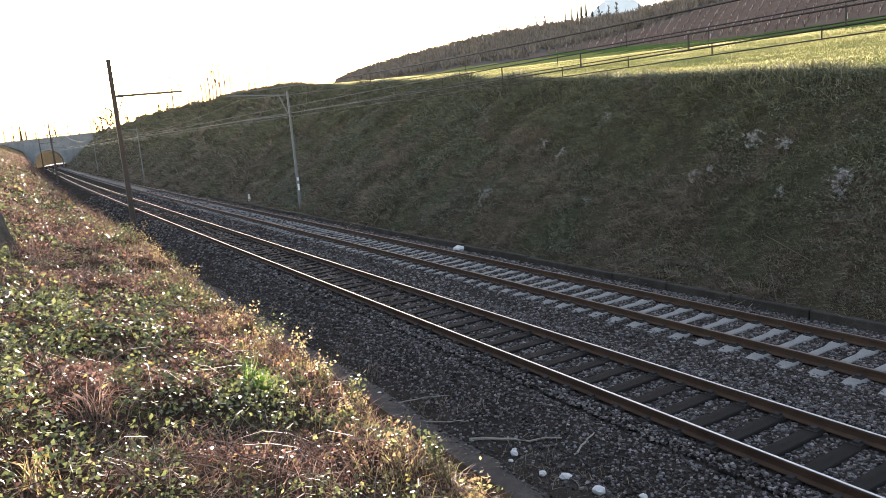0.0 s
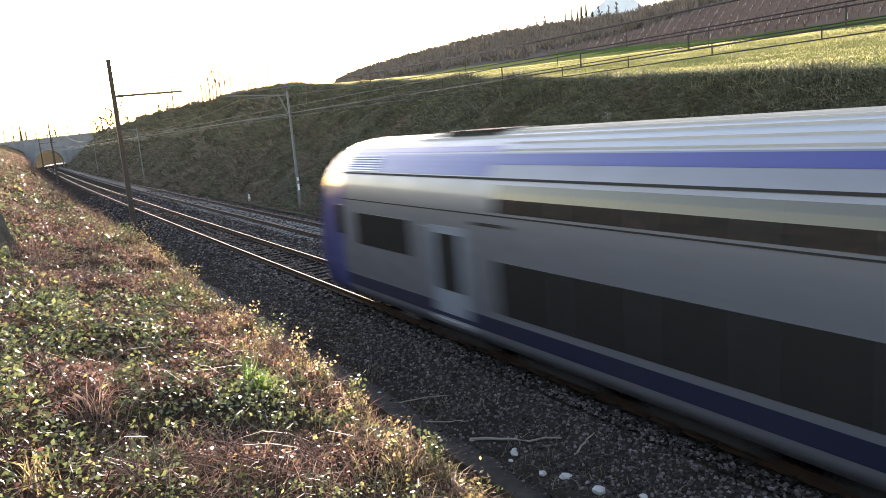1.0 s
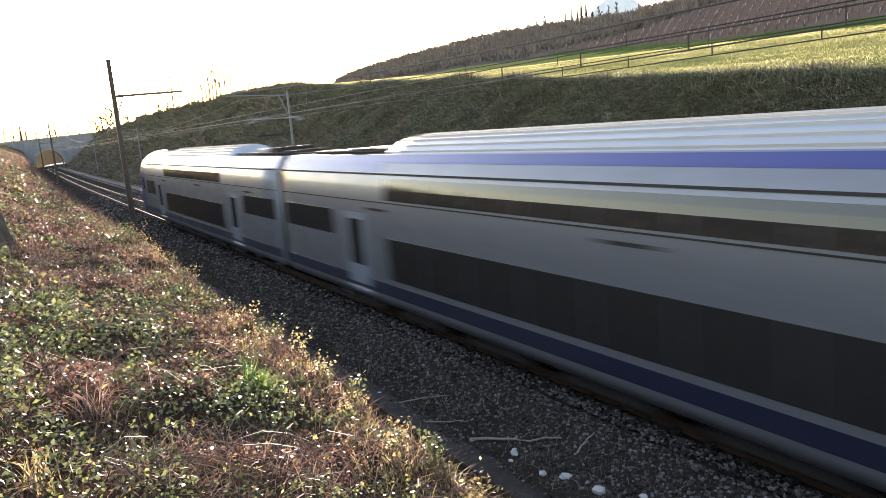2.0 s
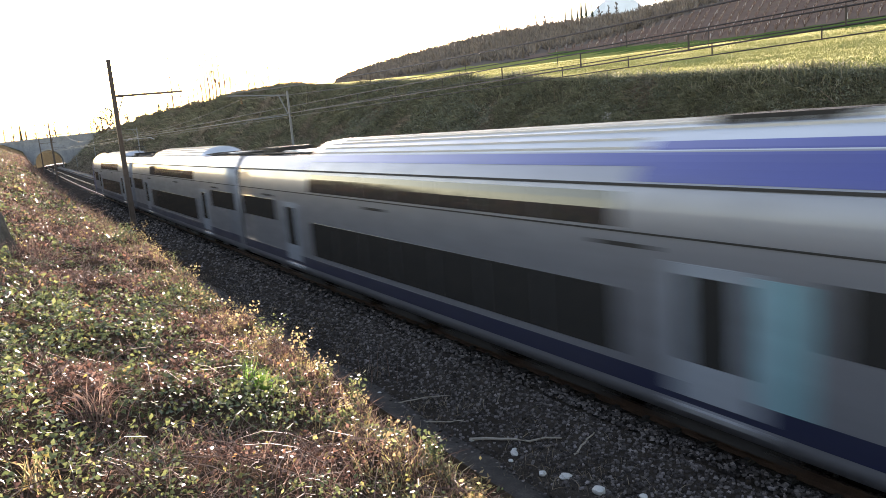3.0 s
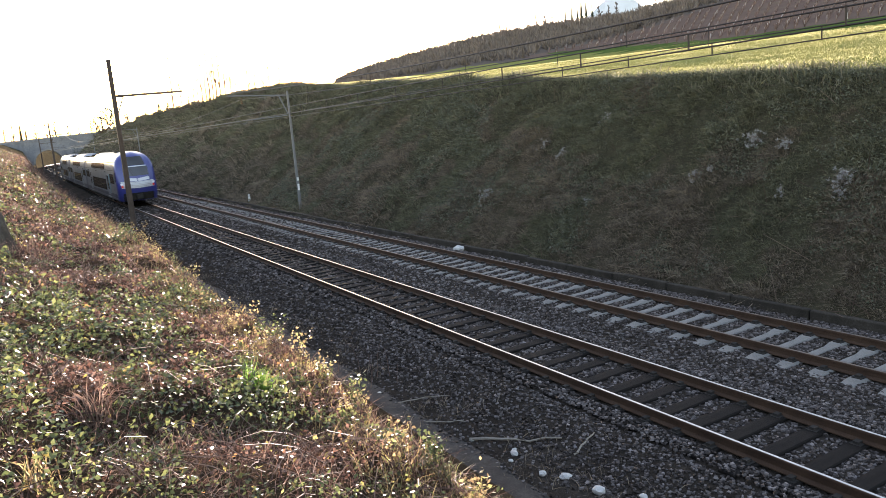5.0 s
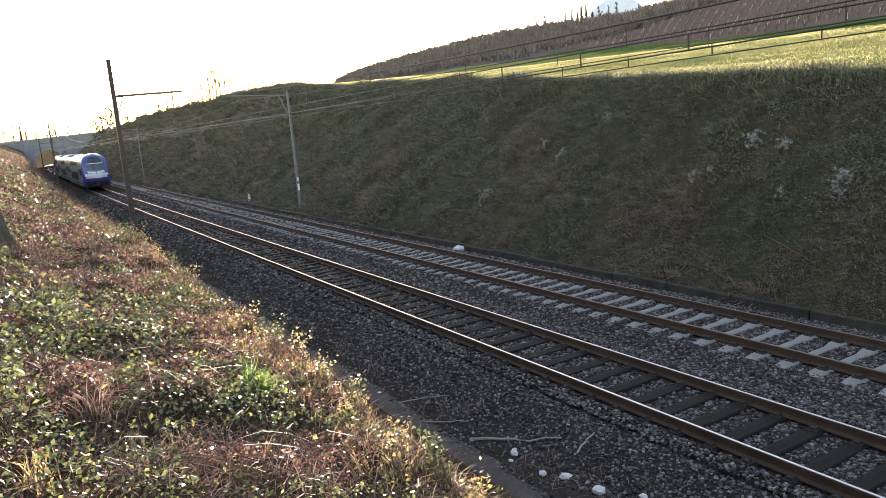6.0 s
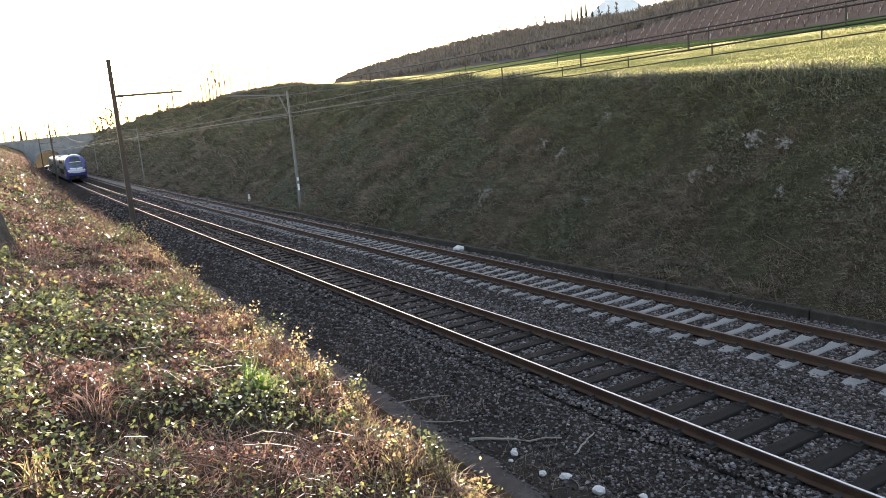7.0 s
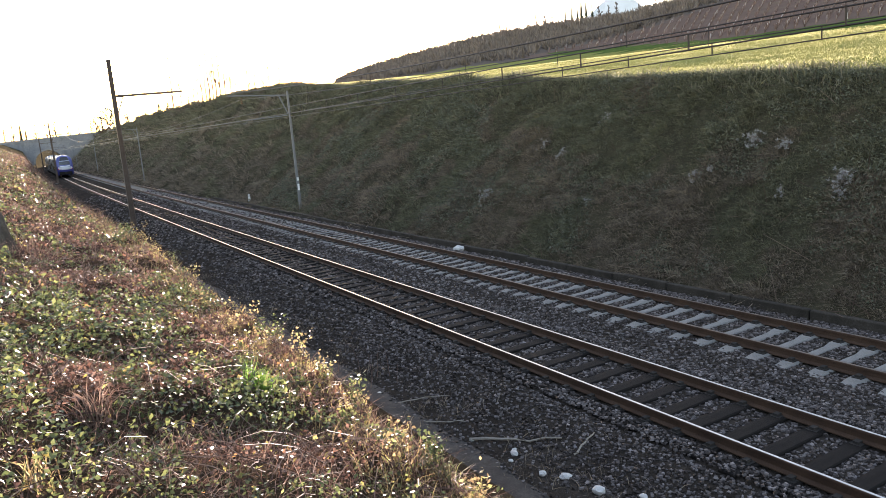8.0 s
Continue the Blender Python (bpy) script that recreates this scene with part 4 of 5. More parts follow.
def leaves(name, at, size, material, flat=0.6):
    """Small folded leaves of random turn; flat: how much they lie face up."""
    n = len(at)
    nrm = RS.normal(size=(n, 3)) * (1 - flat) + np.array((0, 0, 1.0)) * flat
    nrm /= np.linalg.norm(nrm, axis=1)[:, None]
    d = np.cross(nrm, RS.normal(size=(n, 3)))
    d /= np.linalg.norm(d, axis=1)[:, None] + 1e-9
    s = np.cross(nrm, d)
    z = size[:, None]
    verts = np.stack([at - d * z, at - d * z * 0.1 + s * z * 0.62 + nrm * z * 0.18, at + d * z, at - d * z * 0.1 - s * z * 0.62 + nrm * z * 0.18], 1).reshape(-1, 3)
    i = np.arange(n)[:, None] * 4
    faces = np.concatenate([i + np.array((0, 2, 1)), i + np.array((0, 3, 2))])
    return link_mesh(name, verts, faces, material)


def spread(x0, x1, y0, y1, density):
    """Random ground points over a strip along the line, with their heights."""
    n = int((x1 - x0) * (y1 - y0) * density)
    x, y = RS.uniform(x0, x1, n), RS.uniform(y0, y1, n)
    x = x + np.array([off(v) for v in y])
    return np.stack([x, y, np.array([height(a, b) for a, b in zip(x, y)])], 1)


def patch(p, scale, seed):
    return np.array([noise.noise((a * scale, b * scale, seed)) for a, b, c in p])


def upright(n, tilt):
    d = RS.normal(size=(n, 3)) * tilt + np.array((0, 0, 1.0))
    return d / np.linalg.norm(d, axis=1)[:, None]


def stuff_mesh(name, me, label, category):
    return tagged(new(name, me), label, category, kind="stuff")


def left_bank():
    zones = ((-1.5, 2.25, 1.2, 6.0, 2300, 0.025), (-2.0, 2.3, 6.0, 11.0, 1700, 0.026), (-3.0, 2.45, 11.0, 20.0, 650, 0.032), (-4.5, 2.9, 20.0, 60.0, 70, 0.06), (-7.0, 5.0, 60.0, 190.0, 10, 0.12))
    green, yellow, brown, size = [], [], [], {"g": [], "y": [], "b": []}
    stalk, straw, ss, ws = [], [], [], []
    for x0, x1, y0, y1, dens, s in zones:
        p = spread(x0, x1, y0, y1, dens)
        g = patch(p, 0.9, 2.2) + 0.55 * patch(p, 2.7, 5.1) + 0.06 + 0.25 * (p[:, 1] < 4.6) - 0.35 * np.clip(p[:, 0] - 1.2, 0, 1)
        xr = p[:, 0]
        r = RS.uniform(size=len(p))
        hollow = patch(p, 4.2, 8.3) + 0.6 * patch(p, 9.0, 1.9)
        isg = (g > -0.04) & (r < 0.66) & (xr < 2.1) & (hollow > -0.16)
        isy = (~isg) & (r > 0.98)
        p[:, 2] += np.where(isg, RS.uniform(0.02, 0.3, len(p)) * np.clip(g * 2.2, 0.25, 1.0), RS.uniform(0.0, 0.1, len(p)))
        isb = ~(isg | isy) & (r < 0.6) & (hollow < 0.2)
        for m, li, k, f in ((isg, green, "g", 1.0), (isy, yellow, "y", 1.15), (isb, brown, "b", 0.9)):
            li.append(p[m])
            size[k].append(s * f * RS.uniform(0.5, 1.25, m.sum()) * np.clip(p[m][:, 1] / 5.5, 0.5, 1.0))
        q = spread(x0, x1, y0, y1, dens * 0.62)
        gg = patch(q, 0.9, 2.2) + 0.55 * patch(q, 2.7, 5.1) + 0.06 - 0.35 * np.clip(q[:, 0] - 1.2, 0, 1)
        q = q[(gg < 0.12) | (RS.uniform(size=len(q)) < 0.25)]
        stalk.append(q)
        ss.append(s * RS.uniform(3, 11, len(q)))
        q = spread(1.4, x1 - 0.15, y0, y1, dens * 0.2)
        straw.append(q)
        ws.append(np.clip(s, 0, 0.04) * RS.uniform(3.5, 9, len(q)))
    stuff_mesh("bramble_leaves", leaves("bramble_leaves", np.concatenate(green), np.concatenate(size["g"]), V_GREEN, 0.55), "dense green bramble leaves covering the sunlit bank", "bramble")
    stuff_mesh("yellow_leaves", leaves("yellow_leaves", np.concatenate(yellow), np.concatenate(size["y"]), V_YELLOW, 0.5), "scattered yellow and orange autumn leaves on the bank", "leaves")
    stuff_mesh("leaf_litter", leaves("leaf_litter", np.concatenate(brown), np.concatenate(size["b"]), V_BROWN, 0.45), "brown and reddish dead leaves littering the bank", "leaf litter")
    b, n = np.concatenate(stalk), np.concatenate(ss)
    stuff_mesh("dry_stalks", blades("dry_stalks", b, upright(len(b), 0.9) * (1, 1, 0.8), n, np.clip(n * 0.018, 0.0028, 0.03), V_STALK, 0.2), "tangled brown dry stalks and stems on the bank", "dead stems")
    b, n = np.concatenate(straw), np.concatenate(ws)
    stuff_mesh("dry_grass", blades("dry_grass", b, upright(len(b), 0.4), n, np.clip(n * 0.02, 0.003, 0.025), V_STRAW, 0.3), "golden dry grass fringe along the bank's edge", "grass")
    # thin runners arching over the bank
    bag = Bag()
    for _ in range(700):
        x, y = RS.uniform(-1.2, 2.5), 1.8 + 13 * RS.uniform() ** 1.6
        a, ln, hh = RS.uniform(0, math.tau), RS.uniform(0.2, 0.9), RS.uniform(0.05, 0.22)
        prev = None
        for k in range(6):
            u = k / 5
            px, py = x + math.cos(a) * ln * u, y + math.sin(a) * ln * u
            pt = (px, py, height(px, py) + 0.02 + hh * 4 * u * (1 - u) * (1 if k < 5 else 0.5))
            if prev:
                bag.prism(prev, pt, 0.003, 0.0026)
            prev = pt
    stuff("bramble_runners", bag, V_STALK, "arching brown bramble runners over the leaves", "bramble")


left_bank()


def tuft(x, y, n, length, material, label, name="grass_tuft", tilt=0.35):
    base = np.stack([x + RS.normal(size=n) * 0.05, y + RS.normal(size=n) * 0.05, np.zeros(n)], 1)
    base[:, 2] = [height(a, b) - 0.01 for a, b, c in base]
    ln = length * RS.uniform(0.5, 1.1, n)
    me = blades(name, base, upright(n, tilt), ln, ln * 0.0 + 0.007, material, 0.35)
    return tagged(new(name, me), label, "grass", "grass tufts")


tuft(1.33, 5.1, 130, 0.26, V_FRESH, "bright fresh green grass tuft on the bank", tilt=0.3)
tuft(0.19, 4.45, 90, 0.36, V_STALK, "clump of thin dry brown stems", tilt=0.2)
tuft(-0.1, 3.55, 40, 0.22, V_STRAW, "clump of cut pale dry stalks", tilt=0.35)
tuft(1.75, 2.9, 90, 0.2, V_FRESH, "green grass tuft at the bank's edge", tilt=0.4)
tuft(1.95, 3.5, 70, 0.18, V_BANKG, "green grass tuft at the bank's edge", tilt=0.4)


def weed(x, y, h, seed, label):
    """A leafy upright stem with side shoots."""
    rnd = random.Random(seed)
    root = tagged(new("weed"), label, "plant", "weeds on the bank")
    z = height(x, y) - 0.02
    bag = Bag()
    at = []
    for s in range(rnd.randint(3, 5)):
        a = rnd.uniform(0, math.tau)
        tilt = rnd.uniform(0.1, 0.45)
        prev = np.array((x, y, z))
        for k in range(1, 9):
            u = k / 8
            d = np.array((math.cos(a) * tilt * u, math.sin(a) * tilt * u, 1 - 0.2 * u * tilt)) * h
            pt = np.array((x, y, z)) + d * u * rnd.uniform(0.97, 1.03)
            bag.prism(prev, pt, 0.004 * (1.2 - u), 0.004 * (1.1 - u))
            prev = pt
            if k > 2:
                for _ in range(4 if seed < 40 else 2):
                    at.append(pt + np.array([rnd.uniform(-0.05, 0.05) for _ in range(3)]))
    ob = new("stem", bag.mesh("stem", V_STALK))
    ob.parent = root
    at = np.array(at)
    ob = new("foliage", leaves("foliage", at, RS.uniform(0.01, 0.022, len(at)), V_STRAW if seed % 3 else V_GREEN, 0.3))
    ob.parent = root


for _k, (_x, _y, _h) in enumerate(((2.1, 12.3, 0.42), (2.1, 10.8, 0.4), (2.15, 9.8, 0.32), (1.95, 6.6, 0.34), (1.95, 5.9, 0.36), (1.98, 5.4, 0.3), (2.0, 4.9, 0.28), (2.2, 16.5, 0.6), (2.0, 4.2, 0.22), (1.95, 3.6, 0.2), (1.9, 3.1, 0.18), (2.0, 7.6, 0.3))):
    weed(_x, _y, _h, _k + 3, "spindly dried weed with small pale leaves")


_rnd = random.Random(17)
for _k in range(46):
    _y = 3.0 + 13.0 * _rnd.random() ** 1.2
    weed(1.85 + _rnd.uniform(-0.25, 0.45), _y, _rnd.uniform(0.12, 0.26) + 0.008 * _y, 40 + _k, "thin golden dry weed at the bank's edge")


def stump(x, y):
    """A broken, furrowed stump with a splintered top."""
    bm = bmesh.new()
    z = height(x, y)
    rings = []
    for k, (h, r) in enumerate(((-0.1, 0.34), (0.06, 0.25), (0.2, 0.2), (0.34, 0.18), (0.42, 0.13))):
        ring = []
        for a in range(30):
            t = a * math.tau / 30
            rr = r * (1 + 0.22 * noise.noise((math.cos(t) * 2.2, math.sin(t) * 2.2, 3.0)) + 0.09 * (-1) ** a)
            ring.append(bm.verts.new((x + math.cos(t) * rr, y + math.sin(t) * rr, z + h + (0.2 * noise.noise((t * 2.3, 1.0, 4.0)) if k > 2 else 0.0))))
        rings.append(ring)
    for a, b in zip(rings, rings[1:]):
        for k in range(30):
            bm.faces.new((a[k], a[(k + 1) % 30], b[(k + 1) % 30], b[k]))
    bm.faces.new(rings[-1])
    tagged(part("tree_stump", bm, M_BARK), "dark splintered tree stump among dead stems", "stump")


stump(-0.32, 11.6)
for _x, _y in ((-0.1, 11.2), (-0.3, 11.0), (0.05, 11.7), (-0.45, 10.7), (0.15, 10.8), (0.3, 11.3)):
    tuft(_x, _y, 46, 0.42, V_STALK, "clump of thin dry brown stems", tilt=0.3)


def tall_weeds():
    """Bare stalks standing on the gravel below the bank."""
    for k, (x, y, h) in enumerate(((5.6, 13.2, 0.85), (5.75, 13.0, 0.6), (5.9, 13.1, 0.9), (6.1, 12.9, 0.75), (5.4, 14.0, 0.6), (6.0, 12.4, 0.5), (5.5, 12.6, 0.45))):
        bag = Bag()
        rnd = random.Random(k + 50)
        a = rnd.uniform(0, math.tau)
        z = -0.62
        p0, p1, p2 = (x, y, z), (x + 0.05 * math.cos(a), y + 0.05 * math.sin(a), z + h * 0.6), (x + 0.2 * math.cos(a) * h, y + 0.2 * math.sin(a) * h, z + h)
        bag.prism(p0, p1, 0.006, 0.005, 4)
        bag.prism(p1, p2, 0.005, 0.003, 4)
        ob = tagged(new("dead_stalk", bag.mesh("dead_stalk", V_STALK)), "thin bare dead weed stalk rising from gravel", "plant", "dead weed stalks")


tall_weeds()


def toe_path():
    bm = bmesh.new()
    rows = []
    y = -6.0
    while y < 42:
        row = []
        for k, (u, w) in enumerate(((4.95, -0.62), (5.12, -0.56), (5.3, -0.545), (5.48, -0.55), (5.62, -0.57), (5.8, -0.64))):
            row.append(bm.verts.new((u + off(y) + 0.16 * noise.noise((k * 0.7, y * 0.8, 5.5)), y, w + 0.025 * noise.noise((u * 3, y * 1.7, 8.1)))))
        rows.append(row)
        y += 0.25
    for a, b in zip(rows, rows[1:]):
        for k in range(5):
            bm.faces.new((a[k], a[k + 1], b[k + 1], b[k]))
    tagged(part("path", bm, varied("trodden dusty soil", ((0.3, (0.025, 0.022, 0.02)), (0.5, (0.046, 0.041, 0.037)), (0.7, (0.085, 0.077, 0.07))), 3.5, 40, bump=0.5, dist=0.02), smooth=True), "narrow trodden grey path below the bank", "path", kind="structure")
    bag = Bag()
    rs = np.random.RandomState(19)
    for _ in range(5200):
        y = 3 + 24 * rs.uniform() ** 1.4
        x = rs.choice((rs.uniform(5.45, 6.6), rs.uniform(4.9, 5.25), rs.uniform(4.9, 6.2)), p=(0.7, 0.2, 0.1))
        s = 0.02 * rs.uniform(0.4, 1.5)
        stones(bag, x + off(y), y, -0.57 + max(0.0, ballast_level(x) + 0.57) + 0.3 * s, s, rs)
    stuff("path_gravel", bag, M_STONE, "fine gravel and stones scattered over the path", "gravel")
    n = 5200
    y = 2.5 + 26 * RS.uniform(size=n) ** 1.3
    x = 5.9 + RS.normal(size=n) * 0.45
    p = np.stack([x, y, np.array([max(ballast_level(a), -0.6) for a in x])], 1)
    p = p[patch(p, 0.7, 12.0) > 0.05]
    ln = RS.uniform(0.06, 0.22, len(p))
    stuff_mesh("toe_weeds", blades("toe_weeds", p, upright(len(p), 0.9), ln, ln * 0.05, V_BANKD, 0.3), "sparse dead weeds and litter on the gravel", "weeds")


toe_path()


def right_bank():
    made = {"g": [], "d": []}
    for y0, y1, tufts, per, s in ((2, 14, 4200, 26, 0.62), (14, 30, 5600, 22, 0.7), (30, 60, 4600, 13, 1.1), (60, 130, 3000, 9, 2.0), (130, 300, 2200, 7, 3.2)):
        y = RS.uniform(y0, y1, tufts)
        top = np.array([ramp(q, CREST) for q in y])
        rise = (top + 0.34) / TANB
        low = RS.uniform(size=tufts)
        x = FOOT + 0.05 + (rise + 0.5) * low + np.array([off(q) for q in y])
        p = np.stack([x, y, np.zeros(tufts)], 1)
        g = patch(p, 0.3, 9.0) + 0.4 * patch(p, 1.0, 3.3) + (low - 0.4) * 0.9
        big = s * RS.uniform(0.22, 0.5, tufts) * (1 + 0.7 * patch(p, 0.6, 8.8))
        for k in ("g", "d"):
            sel = (g > 0.03) if k == "g" else (g <= 0.03)
            c, ln = np.repeat(p[sel], per, 0), np.repeat(big[sel], per)
            jit = RS.normal(size=(len(c), 2)) * (0.09 * s)
            c[:, :2] += jit
            c[:, 2] = [height(a, b) - 0.03 for a, b, z in c]
            lean = np.concatenate([jit / (0.09 * s) * 0.4, np.zeros((len(c), 1))], 1) + RS.normal(size=(len(c), 3)) * 0.2 + np.array((-0.5, 0.0, 0.75))
            made[k].append((c, lean / np.linalg.norm(lean, axis=1)[:, None], ln * RS.uniform(0.5, 1.15, len(c))))
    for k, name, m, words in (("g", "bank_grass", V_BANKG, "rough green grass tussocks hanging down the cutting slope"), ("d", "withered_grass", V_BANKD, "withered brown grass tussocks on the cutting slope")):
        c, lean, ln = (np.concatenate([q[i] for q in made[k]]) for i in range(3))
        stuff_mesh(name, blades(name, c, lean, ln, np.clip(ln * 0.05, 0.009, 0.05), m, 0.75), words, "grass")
    # low brambles and herbs in patches between the tussocks
    n = 90000
    y = 3 + 47 * RS.uniform(size=n)
    rise = np.array([(ramp(q, CREST) + 0.34) / TANB for q in y])
    p = np.stack([FOOT + 0.3 + rise * RS.uniform(size=n) + np.array([off(q) for q in y]), y, np.zeros(n)], 1)
    p = p[patch(p, 0.55, 6.4) + 0.5 * patch(p, 1.7, 2.6) > 0.08]
    p[:, 2] = [height(a, b) for a, b, c in p]
    p += np.array((-0.12, 0, 0.14)) * RS.uniform(0.2, 1.6, (len(p), 1))
    stuff_mesh("slope_brambles", leaves("slope_brambles", p, RS.uniform(0.018, 0.042, len(p)) * (0.8 + p[:, 1] / 40), V_SLOPE, 0.35), "dull green bramble leaves in patches on the slope", "bramble")
    bag = Bag()
    for _ in range(900):
        y = 3 + 40 * RS.uniform()
        top = ramp(y, CREST)
        x = FOOT + (top + 0.34) / TANB * RS.uniform() ** 1.3 + off(y)
        z = height(x, y)
        a = RS.normal(size=3) * 0.5 + np.array((-0.4, 0, 0.3))
        bag.prism((x, y, z), np.array((x, y, z)) + a * RS.uniform(0.3, 0.9), 0.008, 0.004)
    stuff("slope_twigs", bag, V_STALK, "pale dead twigs lying on the cutting slope", "dead stems")


right_bank()


def fluff(x, y, r, n, seed):
    """A trailing clump of white clematis seed heads."""
    rs = np.random.RandomState(seed)
    z = height(x, y)
    root = tagged(new("clematis_clump"), "trailing clump of fluffy white clematis seed heads", "plant", "clematis clumps")
    c = rs.normal(size=(n, 3)) * (r * 0.55, r * 0.5, r * 0.4) + (x - 0.22, y, z + 0.2)
    c[:, 2] = np.maximum(c[:, 2] - np.abs(rs.normal(size=n)) * r * 0.9, [height(a, b) + 0.2 for a, b, d in c])
    pts = (c[:, None, :] + rs.normal(size=(n, 16, 3)) * 0.024).reshape(-1, 3)
    ob = new("seed_fluff", leaves("seed_fluff", pts, rs.uniform(0.012, 0.026, len(pts)), V_FLUFF, 0.1))
    ob.parent = root
    tagged(ob, "white fluffy seed heads", kind="stuff")
    bag = Bag()
    for k in range(min(n, 40)):
        bag.prism((x + rs.normal() * r * 0.3, y + rs.normal() * r * 0.3, z), c[k], 0.005, 0.003)
    ob = new("vine_stem", bag.mesh("vine_stem", V_STALK))
    ob.parent = root


for _k, (_x, _y, _r, _n) in enumerate(((19.04, 13.43, 0.24, 40), (18.81, 12.29, 0.22, 26), (17.75, 9.96, 0.24, 36), (17.4, 9.9, 0.18, 18), (16.75, 24.2, 0.3, 34), (17.85, 14.6, 0.2, 16), (17.95, 14.1, 0.12, 8), (19.1, 23.1, 0.22, 14), (18.6, 21.5, 0.26, 16), (20.2, 20.6, 0.2, 14), (16.9, 18.3, 0.14, 8), (17.4, 11.5, 0.14, 8))):
    fluff(_x, _y, _r, _n, _k + 70)


def meadow():
    pts = []
    for u0, u1, y0, y1, dens in ((-0.5, 5, 4, 70, 120), (5, 16, 6, 90, 60), (16, 45, 10, 120, 22), (45, 80, 10, 130, 7)):
        n = int((u1 - u0) * (y1 - y0) * dens)
        y = RS.uniform(y0, y1, n)
        edge = np.array([FOOT + (ramp(v, CREST) + 0.34) / TANB + off(v) for v in y])
        x = edge + RS.uniform(u0, u1, n)
        keep = np.degrees(np.arctan2(x, y)) > 17
        x, y = x[keep], y[keep]
        p = np.stack([x, y, np.array([height(a, b) for a, b in zip(x, y)]) - 0.01], 1)
        pts.append((p, u0))
    p = np.concatenate([a for a, b in pts])
    ln = np.concatenate([RS.uniform(0.035, 0.1, len(a)) * (1 if b < 10 else 1.5) for a, b in pts])
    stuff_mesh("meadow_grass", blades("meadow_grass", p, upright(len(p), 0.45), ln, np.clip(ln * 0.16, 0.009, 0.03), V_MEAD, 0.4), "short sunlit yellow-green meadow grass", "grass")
    n = 26000
    y = RS.uniform(5, 110, n)
    edge = np.array([FOOT + (ramp(v, CREST) + 0.34) / TANB + off(v) for v in y])
    x = edge + RS.normal(size=n) * 0.45 - 0.1
    p = np.stack([x, y, np.array([height(a, b) for a, b in zip(x, y)]) - 0.02], 1)
    ln = RS.uniform(0.2, 0.5, n) * (0.9 + 1.3 * patch(p, 0.45, 1.0))
    stuff_mesh("crest_grass", blades("crest_grass", p, upright(n, 0.4), ln, ln * 0.06, V_BANKG, 0.4), "tall withered grass along the crest of the slope", "grass")


meadow()


def polar(az, r):
    a = radians(az)
    x, y = r * math.sin(a), r * math.cos(a)
    return x, y, height(x, y)


def vineyard():
    posts, vines = Bag(), Bag()
    rs = np.random.RandomState(4)
    for row in range(58):
        a0 = 36 + row * 0.62 + rs.uniform(-0.05, 0.05)
        for k in range(46):
            r = 99 + k * 5.0 + rs.uniform(-0.6, 0.6)
            az = a0 + (r - 99) * 0.012
            x, y, z = polar(az, r)
            el = math.degrees(math.atan2(z - EYE.z, r))
            if el > ramp(az, VINE_TOP) or el < ramp(az, VINE_LOW) or az > 74 or az < 38.5:
                continue
            t = rs.uniform(-0.08, 0.08)
            posts.prism((x, y, z - 0.1), (x + t, y + t, z + rs.uniform(0.9, 1.4)), 0.045, 0.045, 4)
            for _ in range(10):
                d = rs.uniform(-2.4, 2.4)
                vx, vy, vz = polar(az + d * 0.012, r + d)
                vines.prism((vx, vy, vz), (vx + rs.uniform(-0.5, 0.5), vy + rs.uniform(-0.5, 0.5), vz + rs.uniform(0.8, 1.5)), 0.07, 0.035)
    stuff("vineyard_posts", posts, V_POST, "rows of thin pale posts in a bare vineyard", "posts")
    stuff("vines", vines, V_VINE, "bare brown winter vines on the hillside", "vineyard")


vineyard()


# ---- trees ----
def bare_tree(seed, h, spreading=0.35, twigs=5, thick=0.022, fine=0.0):
    """Trunk and twig shapes of a leafless tree of height h at the origin."""
    rnd = random.Random(seed)
    trunk, crown = Bag(), Bag()
    pts = [np.zeros(3)]
    for k in range(1, 8):
        pts.append(np.array((rnd.uniform(-1, 1) * 0.009 * h * k / 3, rnd.uniform(-1, 1) * 0.009 * h * k / 3, h * 0.95 * k / 7)))
    rad = [max(h * thick * (1 - 0.85 * k / 7), fine) for k in range(8)]
    for k in range(7):
        trunk.prism(pts[k], pts[k + 1], rad[k], rad[k + 1], 5)

    def limb(p, d, ln, r, depth):
        q = p + d * ln
        r = max(r, fine)
        crown.prism(p, q, r, max(r * 0.5, fine))
        if depth:
            for _ in range(twigs):
                u = rnd.uniform(0.3, 1.0)
                e = d + np.array([rnd.uniform(-0.8, 0.8) for _ in range(3)]) + np.array((0, 0, 0.15))
                limb(p + d * ln * u, e / np.linalg.norm(e), ln * rnd.uniform(0.35, 0.6), r * 0.45, depth - 1)
    for k in range(2, 8):
        for _ in range(3):
            a = rnd.uniform(0, math.tau)
            d = np.array((math.cos(a) * spreading * 1.6, math.sin(a) * spreading * 1.6, rnd.uniform(0.5, 1.1)))
            p = pts[k - 1] + (pts[k] - pts[k - 1]) * rnd.uniform(0, 1)
            limb(p, d / np.linalg.norm(d), h * spreading * rnd.uniform(0.4, 0.8) * (1.15 - k / 9), rad[k - 1] * 0.5, 2 if twigs > 3 else 1)
    return trunk, crown


